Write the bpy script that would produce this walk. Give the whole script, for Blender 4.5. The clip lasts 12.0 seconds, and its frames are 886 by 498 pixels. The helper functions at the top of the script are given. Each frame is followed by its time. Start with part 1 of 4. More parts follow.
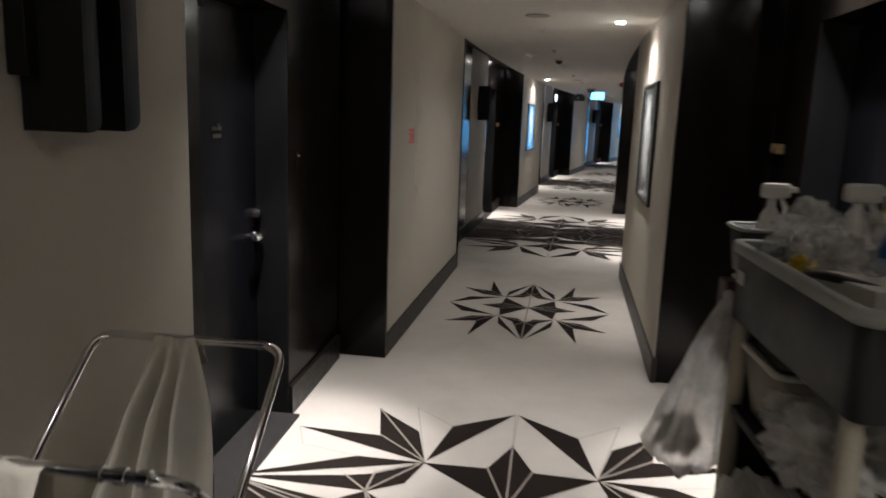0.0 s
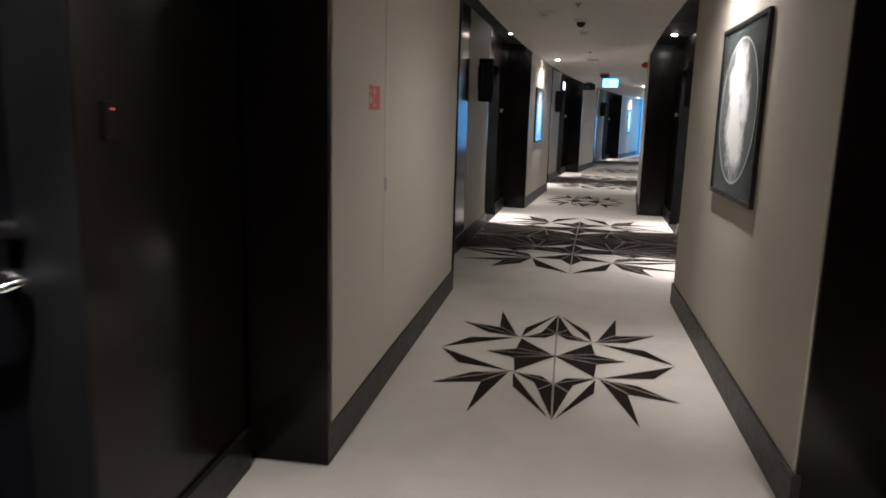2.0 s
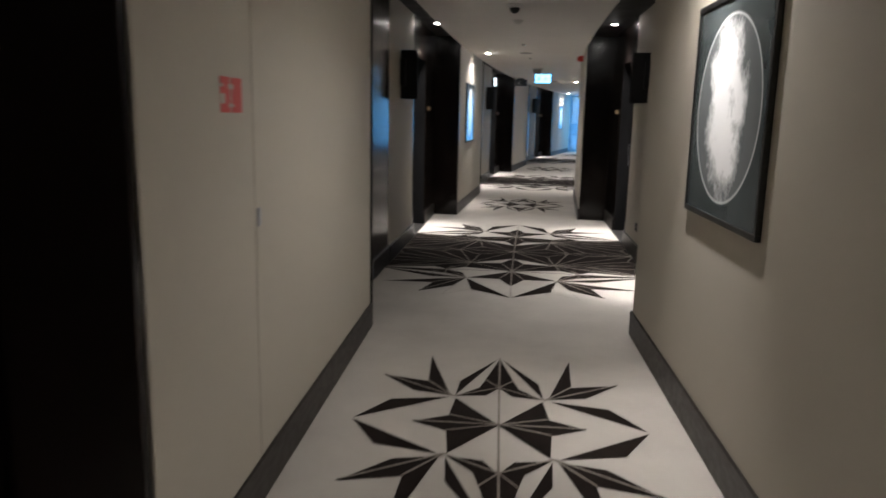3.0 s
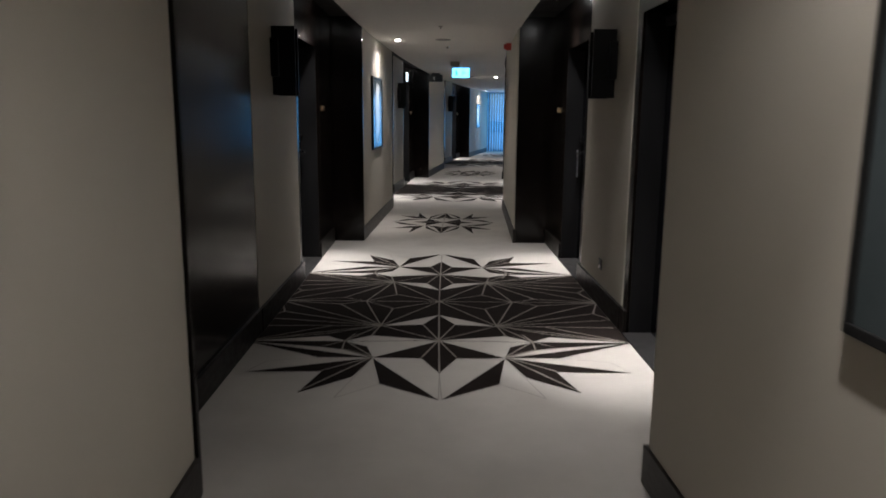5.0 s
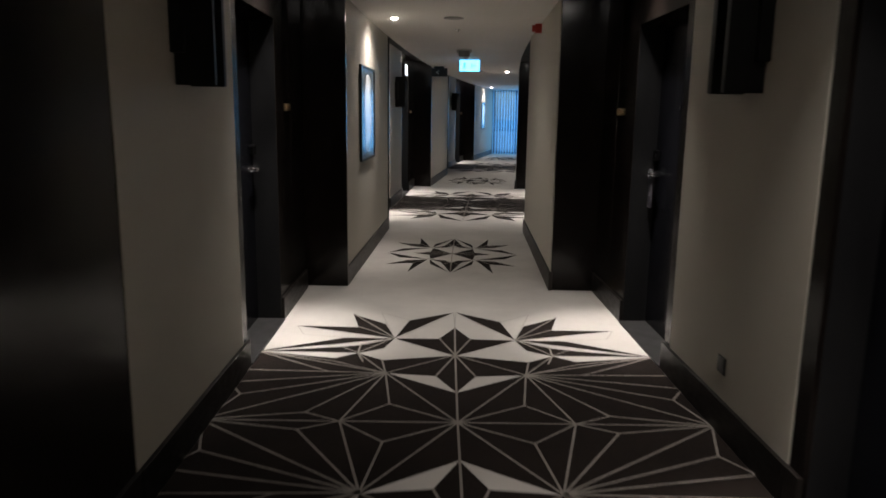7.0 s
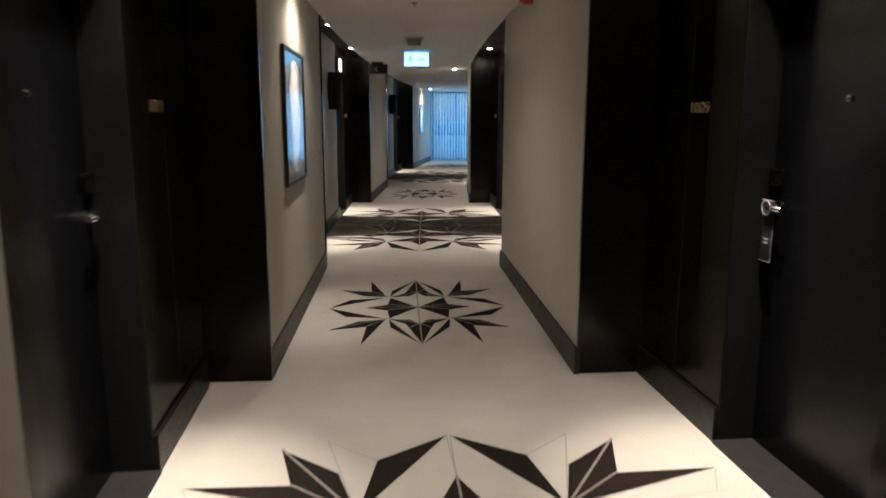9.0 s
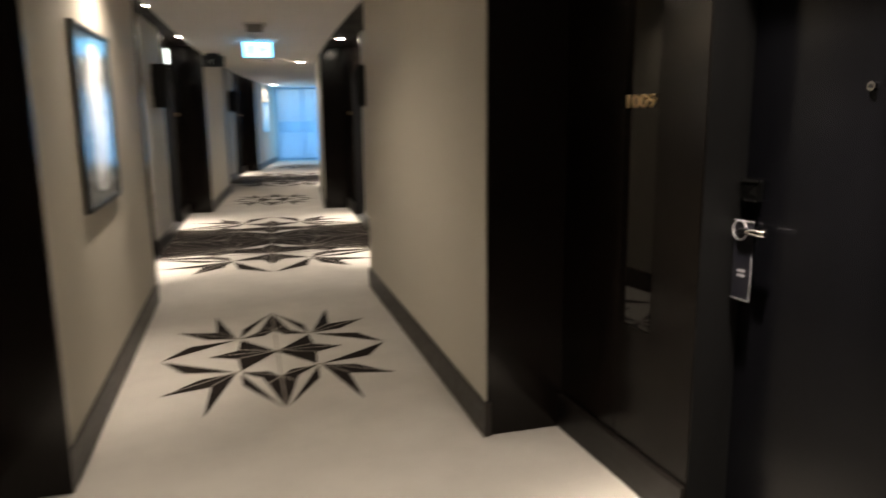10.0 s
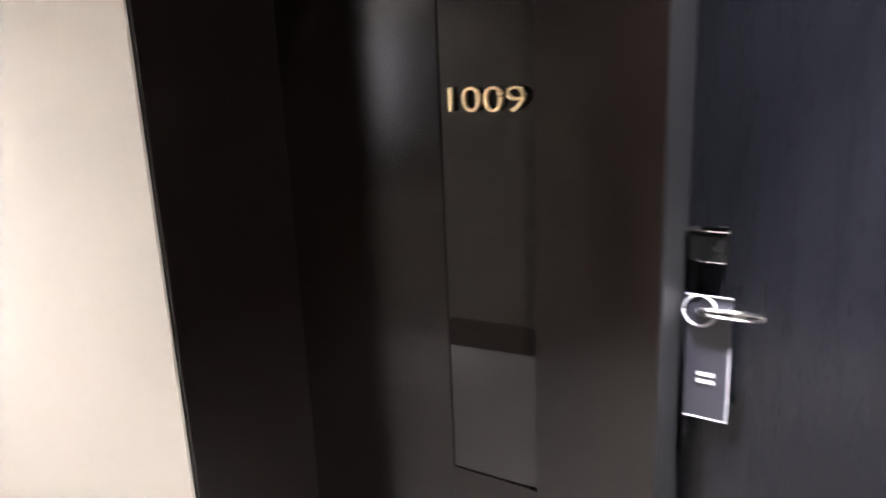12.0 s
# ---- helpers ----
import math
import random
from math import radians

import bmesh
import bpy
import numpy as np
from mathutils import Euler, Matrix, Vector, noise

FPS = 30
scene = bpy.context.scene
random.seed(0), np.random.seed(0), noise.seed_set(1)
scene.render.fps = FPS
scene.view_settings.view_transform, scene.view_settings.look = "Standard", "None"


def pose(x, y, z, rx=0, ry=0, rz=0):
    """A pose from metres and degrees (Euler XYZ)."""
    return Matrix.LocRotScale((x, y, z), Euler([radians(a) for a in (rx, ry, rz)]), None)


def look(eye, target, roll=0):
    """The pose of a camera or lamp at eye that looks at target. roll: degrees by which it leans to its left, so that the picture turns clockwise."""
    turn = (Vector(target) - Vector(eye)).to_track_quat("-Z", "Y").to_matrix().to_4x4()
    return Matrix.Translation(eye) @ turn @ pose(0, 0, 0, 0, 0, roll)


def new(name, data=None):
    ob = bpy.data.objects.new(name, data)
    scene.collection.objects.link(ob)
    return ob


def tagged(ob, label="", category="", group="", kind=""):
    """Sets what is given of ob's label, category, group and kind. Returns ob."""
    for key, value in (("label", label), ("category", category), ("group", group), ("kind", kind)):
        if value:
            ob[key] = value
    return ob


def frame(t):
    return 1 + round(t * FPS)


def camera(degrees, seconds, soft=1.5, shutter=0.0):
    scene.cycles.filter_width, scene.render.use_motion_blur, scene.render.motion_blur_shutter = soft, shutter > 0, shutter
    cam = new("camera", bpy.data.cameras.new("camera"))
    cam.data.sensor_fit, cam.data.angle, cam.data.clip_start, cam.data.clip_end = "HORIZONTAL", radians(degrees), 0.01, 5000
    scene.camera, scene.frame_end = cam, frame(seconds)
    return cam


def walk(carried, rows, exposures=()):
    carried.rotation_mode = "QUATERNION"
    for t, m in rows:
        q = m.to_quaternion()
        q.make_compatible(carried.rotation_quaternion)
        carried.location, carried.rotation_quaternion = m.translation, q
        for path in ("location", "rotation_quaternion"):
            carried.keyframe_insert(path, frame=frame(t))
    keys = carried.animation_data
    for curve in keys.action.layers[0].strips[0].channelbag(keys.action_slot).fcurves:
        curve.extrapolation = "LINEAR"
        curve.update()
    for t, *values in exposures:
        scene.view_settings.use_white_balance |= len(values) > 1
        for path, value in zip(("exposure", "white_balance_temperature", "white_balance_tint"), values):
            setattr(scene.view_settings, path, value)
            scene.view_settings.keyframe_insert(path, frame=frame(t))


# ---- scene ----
# ---------------------------------------------------------------- camera
cam = camera(63.5, 12.0, soft=1.7, shutter=0.6)
PATH = [
    (0, (0.351, -0.151, 1.629), (-0.003, 1.784, 1.266), 2.1),
    (0.5, (0.232, 0.282, 1.594), (-0.175, 2.204, 1.218), 2.2),
    (1, (0.154, 0.78, 1.525), (-0.252, 2.701, 1.145), 2.0),
    (1.5, (0.076, 1.276, 1.469), (-0.316, 3.201, 1.091), 2.0),
    (2, (0.065, 1.795, 1.404), (-0.288, 3.73, 1.042), 1.7),
    (2.5, (0.038, 2.317, 1.428), (-0.259, 4.26, 1.058), 1.5),
    (3, (0.005, 2.814, 1.431), (-0.167, 4.773, 1.066), 1.2),
    (3.5, (-0.003, 3.301, 1.423), (-0.053, 5.268, 1.06), 0.9),
    (5.3, (-0.035, 5.259, 1.465), (0.022, 7.225, 1.099), 0.5),
    (5.5, (-0.038, 5.481, 1.461), (0.013, 7.447, 1.1), 0.4),
    (6, (-0.046, 6.009, 1.46), (0.007, 7.975, 1.094), 0.4),
    (6.5, (-0.063, 6.575, 1.475), (-0.008, 8.54, 1.11), 0.5),
    (6.7, (-0.074, 6.807, 1.498), (-0.017, 8.772, 1.127), 0.7),
    (8.3, (-0.174, 8.583, 1.464), (-0.041, 10.546, 1.103), 0.2),
    (8.5, (-0.222, 8.776, 1.466), (-0.048, 10.736, 1.107), 0.1),
    (9, (-0.253, 9.3, 1.474), (-0.001, 11.252, 1.117), 0.1),
    (9.5, (-0.242, 9.783, 1.471), (0.112, 11.718, 1.113), -0.2),
    (10, (-0.187, 10.281, 1.489), (0.463, 12.136, 1.12), -0.6),
    (10.5, (-0.152, 10.724, 1.514), (0.898, 12.384, 1.139), -0.8),
    (11, (-0.048, 11.123, 1.546), (1.308, 12.532, 1.128), -1.1),
    (11.5, (0.02, 11.485, 1.554), (1.561, 12.686, 1.128), -1.6),
    (12, (0.102, 11.877, 1.596), (1.737, 12.919, 1.106), -2.4),
]
EXPOSURES = [(0, 0.35, 6350, 12), (0.5, 0.4, 6350, 12), (1.5, 0.6, 6250, 12), (2.5, 0.65, 6400, 12), (3.5, 0.2, 6350, 12), (5.5, -0.15, 6200, 12), (6.7, -0.15, 6450, 12),
             (8.5, 0.05, 6950, 12), (9, 0.15, 7300, 12), (9.5, 0.45, 7900, 12), (10.5, 0.9, 7150, 12), (11, 1.7, 7000, 13), (11.5, 2.95, 5850, 16), (12, 3.05, 5900, 17)]
walk(cam, [(t, look(eye, target, roll)) for t, eye, target, roll in PATH], EXPOSURES)

# ---------------------------------------------------------------- plan
# The corridor runs along a wide arc. u: to the right of its middle line, s: along it.
RAD, S0 = 112.0, 7.2
HALF, DEEP = 0.888, 1.25          # half width of the narrow stretches, and of the door bays
TOP = 2.44
SOFFIT = 2.55                     # the black ceiling of the bays, above the white one
NARROW = [(-4.4, -1.25), (4.385, 7.585), (13.24, 16.42), (22.06, 25.22), (30.87, 35.3)]
BAYS = [(-1.25, 4.385), (7.585, 13.24), (16.42, 22.06), (25.22, 30.87)]


def at(u, s, z=0.0, turn=0.0):
    """The pose of a thing on the corridor's arc, its y along the corridor."""
    a = (s - S0) / RAD
    return pose(RAD * (1 - math.cos(a)) + u * math.cos(a), S0 + RAD * math.sin(a) - u * math.sin(a), z, 0, 0, turn - math.degrees(a))


def in_bay(k, u, s, z=0.0, turn=0.0):
    """The pose of a thing in door bay k, whose walls are straight and set a little askew to the arc."""
    mid = sum(BAYS[k]) / 2
    return at(0.115 if k == 0 else 0.078, mid, 0, 0.66) @ pose(u, s - mid, z, 0, 0, turn)


def spot(u, s, z):
    return at(u, s, z).translation


# ---------------------------------------------------------------- world and light
world = bpy.data.worlds.new("world")
scene.world = world
world.use_nodes = True
wn = world.node_tree.nodes
sky = wn.new("ShaderNodeTexSky")
sky.sky_type, sky.sun_disc = "NISHITA", False
sky.sun_elevation, sky.sun_rotation = radians(24), radians(150)
world.node_tree.links.new(sky.outputs[0], wn["Background"].inputs[0])
wn["Background"].inputs[1].default_value = 0.05

SPOT_BAY, SPOT_PICTURE, SPOT_SIDE = 330, 72, 60
SPILL_BAY, SPILL_PICTURE = 105, 38   # the wide spill round each beam
WARM = (1.0, 0.945, 0.88)


def lamp(name, place, target, power, angle, blend=0.6, radius=0.03, color=WARM):
    data = bpy.data.lights.new(name, "SPOT")
    data.energy, data.color, data.spot_size, data.spot_blend, data.shadow_soft_size = power, color, radians(angle), blend, radius
    ob = new(name, data)
    ob.matrix_world = look(place, target)
    return ob


# ---------------------------------------------------------------- materials
def material(name, base, rough=0.6, metal=0.0, spec=0.5):
    m = bpy.data.materials.new(name)
    m.use_nodes = True
    b = m.node_tree.nodes["Principled BSDF"]
    b.inputs["Base Color"].default_value = (*base, 1)
    b.inputs["Roughness"].default_value = rough
    b.inputs["Metallic"].default_value = metal
    b.inputs["Specular IOR Level"].default_value = spec
    return m


def coords(m, scale=(1, 1, 1), kind="Object"):
    n, l = m.node_tree.nodes, m.node_tree.links
    tc, mp = n.new("ShaderNodeTexCoord"), n.new("ShaderNodeMapping")
    mp.inputs["Scale"].default_value = scale
    l.new(tc.outputs[kind], mp.inputs["Vector"])
    return mp.outputs["Vector"]


def noise_of(m, vector, scale, detail=4, rough=0.6):
    n = m.node_tree.nodes.new("ShaderNodeTexNoise")
    n.inputs["Scale"].default_value, n.inputs["Detail"].default_value, n.inputs["Roughness"].default_value = scale, detail, rough
    m.node_tree.links.new(vector, n.inputs["Vector"])
    return n.outputs["Fac"]


def ramp_of(m, fac, stops):
    r = m.node_tree.nodes.new("ShaderNodeValToRGB")
    while len(r.color_ramp.elements) < len(stops):
        r.color_ramp.elements.new(0.5)
    for e, (p, c) in zip(r.color_ramp.elements, stops):
        e.position, e.color = p, (*c, 1)
    m.node_tree.links.new(fac, r.inputs["Fac"])
    return r.outputs["Color"]


def mix_of(m, fac, a, b, mode="MIX"):
    x = m.node_tree.nodes.new("ShaderNodeMix")
    x.data_type, x.blend_type = "RGBA", mode
    if isinstance(fac, float):
        x.inputs[0].default_value = fac
    else:
        m.node_tree.links.new(fac, x.inputs[0])
    m.node_tree.links.new(a, x.inputs[6])
    m.node_tree.links.new(b, x.inputs[7])
    return x.outputs[2]


def bump_of(m, height, strength, distance=0.002):
    b = m.node_tree.nodes.new("ShaderNodeBump")
    b.inputs["Strength"].default_value, b.inputs["Distance"].default_value = strength, distance
    m.node_tree.links.new(height, b.inputs["Height"])
    m.node_tree.links.new(b.outputs["Normal"], m.node_tree.nodes["Principled BSDF"].inputs["Normal"])


def wire(m, out, socket):
    m.node_tree.links.new(out, m.node_tree.nodes["Principled BSDF"].inputs[socket])


def tone(c, k):
    return tuple(min(1, v * k) for v in c)


def mottled(name, base, rough, big=1.2, fine=60, spread=0.12, bump=0.15, scale=(1, 1, 1), spec=0.5, rspread=0.08, metal=0.0):
    """Paint, carpet, lacquer: stains at a large scale, grain at a fine one, and a fine relief."""
    m = material(name, base, rough, metal, spec)
    v = coords(m, scale)
    a, b = noise_of(m, v, big, 5), noise_of(m, v, fine, 3)
    ca = ramp_of(m, a, [(0.3, tone(base, 1 - spread)), (0.7, tone(base, 1 + spread))])
    cb = ramp_of(m, b, [(0.3, tone((1, 1, 1), 1 - spread)), (0.7, (1, 1, 1))])
    wire(m, mix_of(m, 1.0, ca, cb, "MULTIPLY"), "Base Color")
    wire(m, ramp_of(m, a, [(0.3, (rough - rspread,) * 3), (0.7, (rough + rspread,) * 3)]), "Roughness")
    if bump:
        bump_of(m, b, bump)
    return m


M_WALL = mottled("wall_paper", (0.51, 0.473, 0.405), 0.7, 0.8, 180, 0.04, 0.12, spec=0.3)
M_CEIL = mottled("ceiling_paint", (0.84, 0.81, 0.77), 0.85, 0.7, 120, 0.03, 0.05, spec=0.2)
M_CARPET = mottled("carpet_pale", (0.56, 0.53, 0.49), 0.95, 1.6, 420, 0.1, 0.5, spec=0.1, rspread=0.03)
M_CARPET_DARK = mottled("carpet_dark", (0.020, 0.015, 0.013), 0.95, 2.0, 420, 0.25, 0.5, spec=0.1, rspread=0.03)
M_CARPET_LINE = mottled("carpet_line", (0.30, 0.27, 0.24), 0.95, 3.0, 420, 0.2, 0.4, spec=0.1, rspread=0.03)
M_CARPET_FAINT = mottled("carpet_faint_line", (0.40, 0.375, 0.34), 0.95, 3.0, 420, 0.1, 0.4, spec=0.1, rspread=0.03)
M_PANEL = mottled("black_stained_veneer", (0.0064, 0.0045, 0.0038), 0.19, 2.0, 26, 0.14, 0.0, (5, 5, 0.35), spec=0.2, rspread=0.02)
M_DOOR = mottled("black_lacquered_door", (0.0040, 0.0041, 0.0055), 0.24, 2.0, 34, 0.14, 0.0, (6, 6, 0.4), spec=0.15, rspread=0.02)
M_BASE = mottled("brown_baseboard", (0.022, 0.017, 0.015), 0.45, 3.0, 40, 0.2, 0.05, (1, 4, 10), spec=0.4)
M_BASE_BAY = mottled("black_baseboard", (0.009, 0.007, 0.006), 0.4, 3.0, 40, 0.2, 0.05, (1, 4, 10), spec=0.3)
M_SILL = mottled("threshold_stone", (0.02, 0.019, 0.019), 0.6, 6.0, 90, 0.25, 0.2, spec=0.3)
M_STRIP = mottled("black_soffit", (0.012, 0.011, 0.0105), 0.6, 3.0, 60, 0.2, 0.05, spec=0.3)
M_JAMB = mottled("dark_steel_frame", (0.016, 0.016, 0.017), 0.4, 5.0, 120, 0.15, 0.03, (1, 1, 0.2), metal=0.5)
M_MIRROR = material("black_glass", (0.0060, 0.0046, 0.0040), 0.03)
M_MIRROR.node_tree.nodes["Principled BSDF"].inputs["IOR"].default_value = 1.39
M_CHROME = mottled("chrome", (0.75, 0.75, 0.76), 0.09, 8, 200, 0.05, 0.01, metal=1.0, rspread=0.03)
M_BRASS = mottled("brass", (0.83, 0.62, 0.36), 0.3, 8, 200, 0.08, 0.02, metal=1.0, rspread=0.06)
M_BLACK = mottled("black_plastic", (0.012, 0.012, 0.012), 0.4, 5, 150, 0.15, 0.05)
M_SHADE = mottled("black_metal_shade", (0.005, 0.0048, 0.0045), 0.5, 5, 100, 0.2, 0.04, spec=0.2)
M_LOCK = mottled("glossy_black_plastic", (0.003, 0.003, 0.003), 0.25, 9, 150, 0.1, 0.02, spec=0.4)
M_SHADE_IN = mottled("shade_underside", (0.10, 0.085, 0.06), 0.6, 5, 100, 0.1, 0.04)
M_WHITE = mottled("white_plastic", (0.78, 0.77, 0.74), 0.45, 5, 150, 0.04, 0.03)
M_TAG = mottled("grey_card", (0.014, 0.014, 0.020), 0.35, 20, 150, 0.06, 0.02)
M_EDGE = mottled("pale_card_edge", (0.42, 0.42, 0.45), 0.4, 20, 150, 0.06, 0.02)
M_LETTER = mottled("dull_gold_print", (0.014, 0.012, 0.007), 0.5, 20, 150, 0.1, 0.02)
M_RED = mottled("red_plastic", (0.55, 0.05, 0.035), 0.4, 8, 150, 0.08, 0.03)
M_REDPRINT = mottled("red_print", (0.62, 0.09, 0.08), 0.55, 20, 200, 0.06, 0.02)


def glow(name, color, strength):
    m = material(name, (0.8, 0.8, 0.8))
    b = m.node_tree.nodes["Principled BSDF"]
    b.inputs["Emission Color"].default_value, b.inputs["Emission Strength"].default_value = (*color, 1), strength
    return m


M_LAMP = glow("lamp_lens", (1.0, 0.95, 0.88), 160.0)
M_EXIT = glow("exit_panel", (0.12, 0.52, 1.0), 4.5)
M_EXIT_FIG = glow("exit_pictogram", (0.02, 0.45, 0.42), 1.0)
M_WSIGN = glow("white_sign_panel", (0.8, 0.95, 1.0), 3.0)


# ---------------------------------------------------------------- mesh helpers
def mesh_of(name, bm, mat):
    me = bpy.data.meshes.new(name)
    bm.normal_update()
    bm.to_mesh(me)
    bm.free()
    me.materials.append(mat)
    return me


def part(name, bm, mat, parent, label="", m=None):
    ob = new(name, mesh_of(name, bm, mat))
    ob.parent = parent
    if m is not None:
        ob.matrix_local = m
    return tagged(ob, label)


def thing(name, m, label, category, group="", kind=""):
    ob = new(name)
    ob.matrix_world = m
    return tagged(ob, label, category, group, kind)


def solid(name, bm, mat, m, label, category, group="", kind="", smooth=False):
    ob = new(name, mesh_of(name, bm, mat))
    ob.matrix_world = m
    if smooth:
        for p in ob.data.polygons:
            p.use_smooth = True
    return tagged(ob, label, category, group, kind)


def add_box(bm, x0, x1, y0, y1, z0, z1, bevel=0.0):
    x0, x1, y0, y1, z0, z1 = min(x0, x1), max(x0, x1), min(y0, y1), max(y0, y1), min(z0, z1), max(z0, z1)
    r = bmesh.ops.create_cube(bm, size=1)
    bmesh.ops.transform(bm, verts=r["verts"], matrix=Matrix.LocRotScale(((x0 + x1) / 2, (y0 + y1) / 2, (z0 + z1) / 2), None, (x1 - x0, y1 - y0, z1 - z0)))
    if bevel:
        es = list({e for v in r["verts"] for e in v.link_edges})
        bmesh.ops.bevel(bm, geom=es, offset=bevel, segments=2, affect="EDGES", profile=0.6)
    return bm


def box(x0, x1, y0, y1, z0, z1, bevel=0.0):
    return add_box(bmesh.new(), x0, x1, y0, y1, z0, z1, bevel)


def add_cyl(bm, r0, r1, h, m, seg=20, caps=True):
    bmesh.ops.create_cone(bm, cap_ends=caps, segments=seg, radius1=r0, radius2=r1, depth=h, matrix=m)
    return bm


def cyl(r0, r1, h, m, seg=20):
    return add_cyl(bmesh.new(), r0, r1, h, m, seg)


def tube(points, r, seg=10, closed=False):
    """A round bar along a line of points."""
    bm = bmesh.new()
    pts = [Vector(p) for p in points]
    rings, up = [], None
    for i, p in enumerate(pts):
        a = pts[i - 1] if i else p
        b = pts[i + 1] if i + 1 < len(pts) else p
        d = (b - a).normalized()
        if up is None:
            up = Vector((0, 0, 1)) if abs(d.z) < 0.9 else Vector((1, 0, 0))
        x = d.cross(up).normalized()
        up = x.cross(d).normalized()
        rings.append([bm.verts.new(p + r * (math.cos(k * math.tau / seg) * x + math.sin(k * math.tau / seg) * up)) for k in range(seg)])
    for q, w in zip(rings, rings[1:]):
        for k in range(seg):
            bm.faces.new((q[k], q[(k + 1) % seg], w[(k + 1) % seg], w[k]))
    bm.faces.new(rings[0][::-1])
    bm.faces.new(rings[-1])
    for f in bm.faces:
        f.smooth = len(f.verts) == 4
    return bm


def rounded(points, radius, steps=6):
    """A polyline with its corners rounded."""
    pts, out = [Vector(p) for p in points], []
    for i, p in enumerate(pts):
        if i in (0, len(pts) - 1):
            out.append(p)
            continue
        a, b = (pts[i - 1] - p), (pts[i + 1] - p)
        r = min(radius, a.length / 2, b.length / 2)
        a, b = p + a.normalized() * r, p + b.normalized() * r
        for k in range(steps + 1):
            t = k / steps
            out.append(a * (1 - t) ** 2 + p * 2 * t * (1 - t) + b * t * t)
    return out


def arc_slab(u0, u1, s0, s1, z0, z1, step=0.6):
    """A slab that follows the arc, in world coordinates."""
    bm = bmesh.new()
    n = max(1, round((s1 - s0) / step))
    rows = []
    for i in range(n + 1):
        s = s0 + (s1 - s0) * i / n
        rows.append([bm.verts.new(spot(u, s, z)) for u, z in ((u0, z0), (u1, z0), (u1, z1), (u0, z1))])
    for a, b in zip(rows, rows[1:]):
        for k in range(4):
            bm.faces.new((a[k], a[(k + 1) % 4], b[(k + 1) % 4], b[k]))
    bm.faces.new(rows[0])
    bm.faces.new(rows[-1][::-1])
    bmesh.ops.recalc_face_normals(bm, faces=bm.faces)
    return bm


def word(text, size, depth, mat, parent, m, name="number"):
    cu = bpy.data.curves.new(name, "FONT")
    cu.body, cu.size, cu.extrude, cu.align_x, cu.align_y = text, size, depth, "CENTER", "CENTER"
    cu.bevel_depth, cu.offset = 0.0006, -0.0011
    cu.materials.append(mat)
    ob = new(name, cu)
    ob.parent = parent
    ob.matrix_local = m
    return ob


ID = Matrix.Identity(4)

# ---------------------------------------------------------------- floor and ceiling
floor = solid("floor", arc_slab(-1.75, 1.75, -4.6, 35.6, -0.2, 0.0), M_CARPET, ID, "pale beige carpet with dark brown star motifs", "floor", kind="structure")
solid("ceiling", arc_slab(-HALF - 0.004, HALF + 0.004, -4.6, 35.6, TOP, TOP + 0.26), M_CEIL, ID, "plain off-white painted corridor ceiling", "ceiling", kind="structure")
for a, b in BAYS:
    for side in (-1, 1):
        solid("ceiling_soffit", arc_slab(side * (HALF + 0.004), side * 1.75, a, b, SOFFIT, SOFFIT + 0.15), M_STRIP, ID,
              "black soffit over a bay of room doors", "ceiling", kind="structure")


# ---------------------------------------------------------------- carpet motifs
def flat(bm, pts, m):
    """One flat piece of the carpet's print, mirrored as m says."""
    vs = [bm.verts.new(m(p)) for p in pts]
    f = bm.faces.new(vs)
    f.normal_update()
    if f.normal.z < 0:
        f.normal_flip()


def stroke(bm, a, b, w, m):
    a, b = Vector(a), Vector(b)
    n = Vector((-(b - a).y, (b - a).x)).normalized() * w / 2
    flat(bm, [a + n, b + n, b - n, a - n], m)


def motif(name, s, dark, pale, lines, parent, outline, mid=0.0, wide=1.0):
    for layer, (kind, mat, z) in enumerate(((dark, M_CARPET_DARK, 0.0025), (pale, M_CARPET, 0.005), (lines, M_CARPET_LINE, 0.0075))):
        bm = bmesh.new()
        for su in (1, -1):
            for ss in (1, -1):
                def m(p, su=su, ss=ss, z=z):
                    return spot(mid + p[0] * su * wide, s + p[1] * ss, z)
                for piece in kind:
                    if layer == 2 and ((su < 0 and piece[0][0] == piece[1][0] == 0) or (ss < 0 and piece[0][1] == piece[1][1] == 0)):
                        continue
                    if layer == 2:
                        stroke(bm, piece[0], piece[1], 0.011, m)
                    else:
                        flat(bm, piece, m)
        part(name + ("_field", "_pale_field", "_line")[layer], bm, mat, parent)
    bm = bmesh.new()
    for su in (1, -1):
        for ss in (1, -1):
            for a, b in outline:
                stroke(bm, a, b, 0.006, lambda p, su=su, ss=ss: spot(mid + p[0] * su * wide, s + p[1] * ss, 0.0022))
    part(name + "_outline", bm, M_CARPET_FAINT, parent, "faint woven outline")


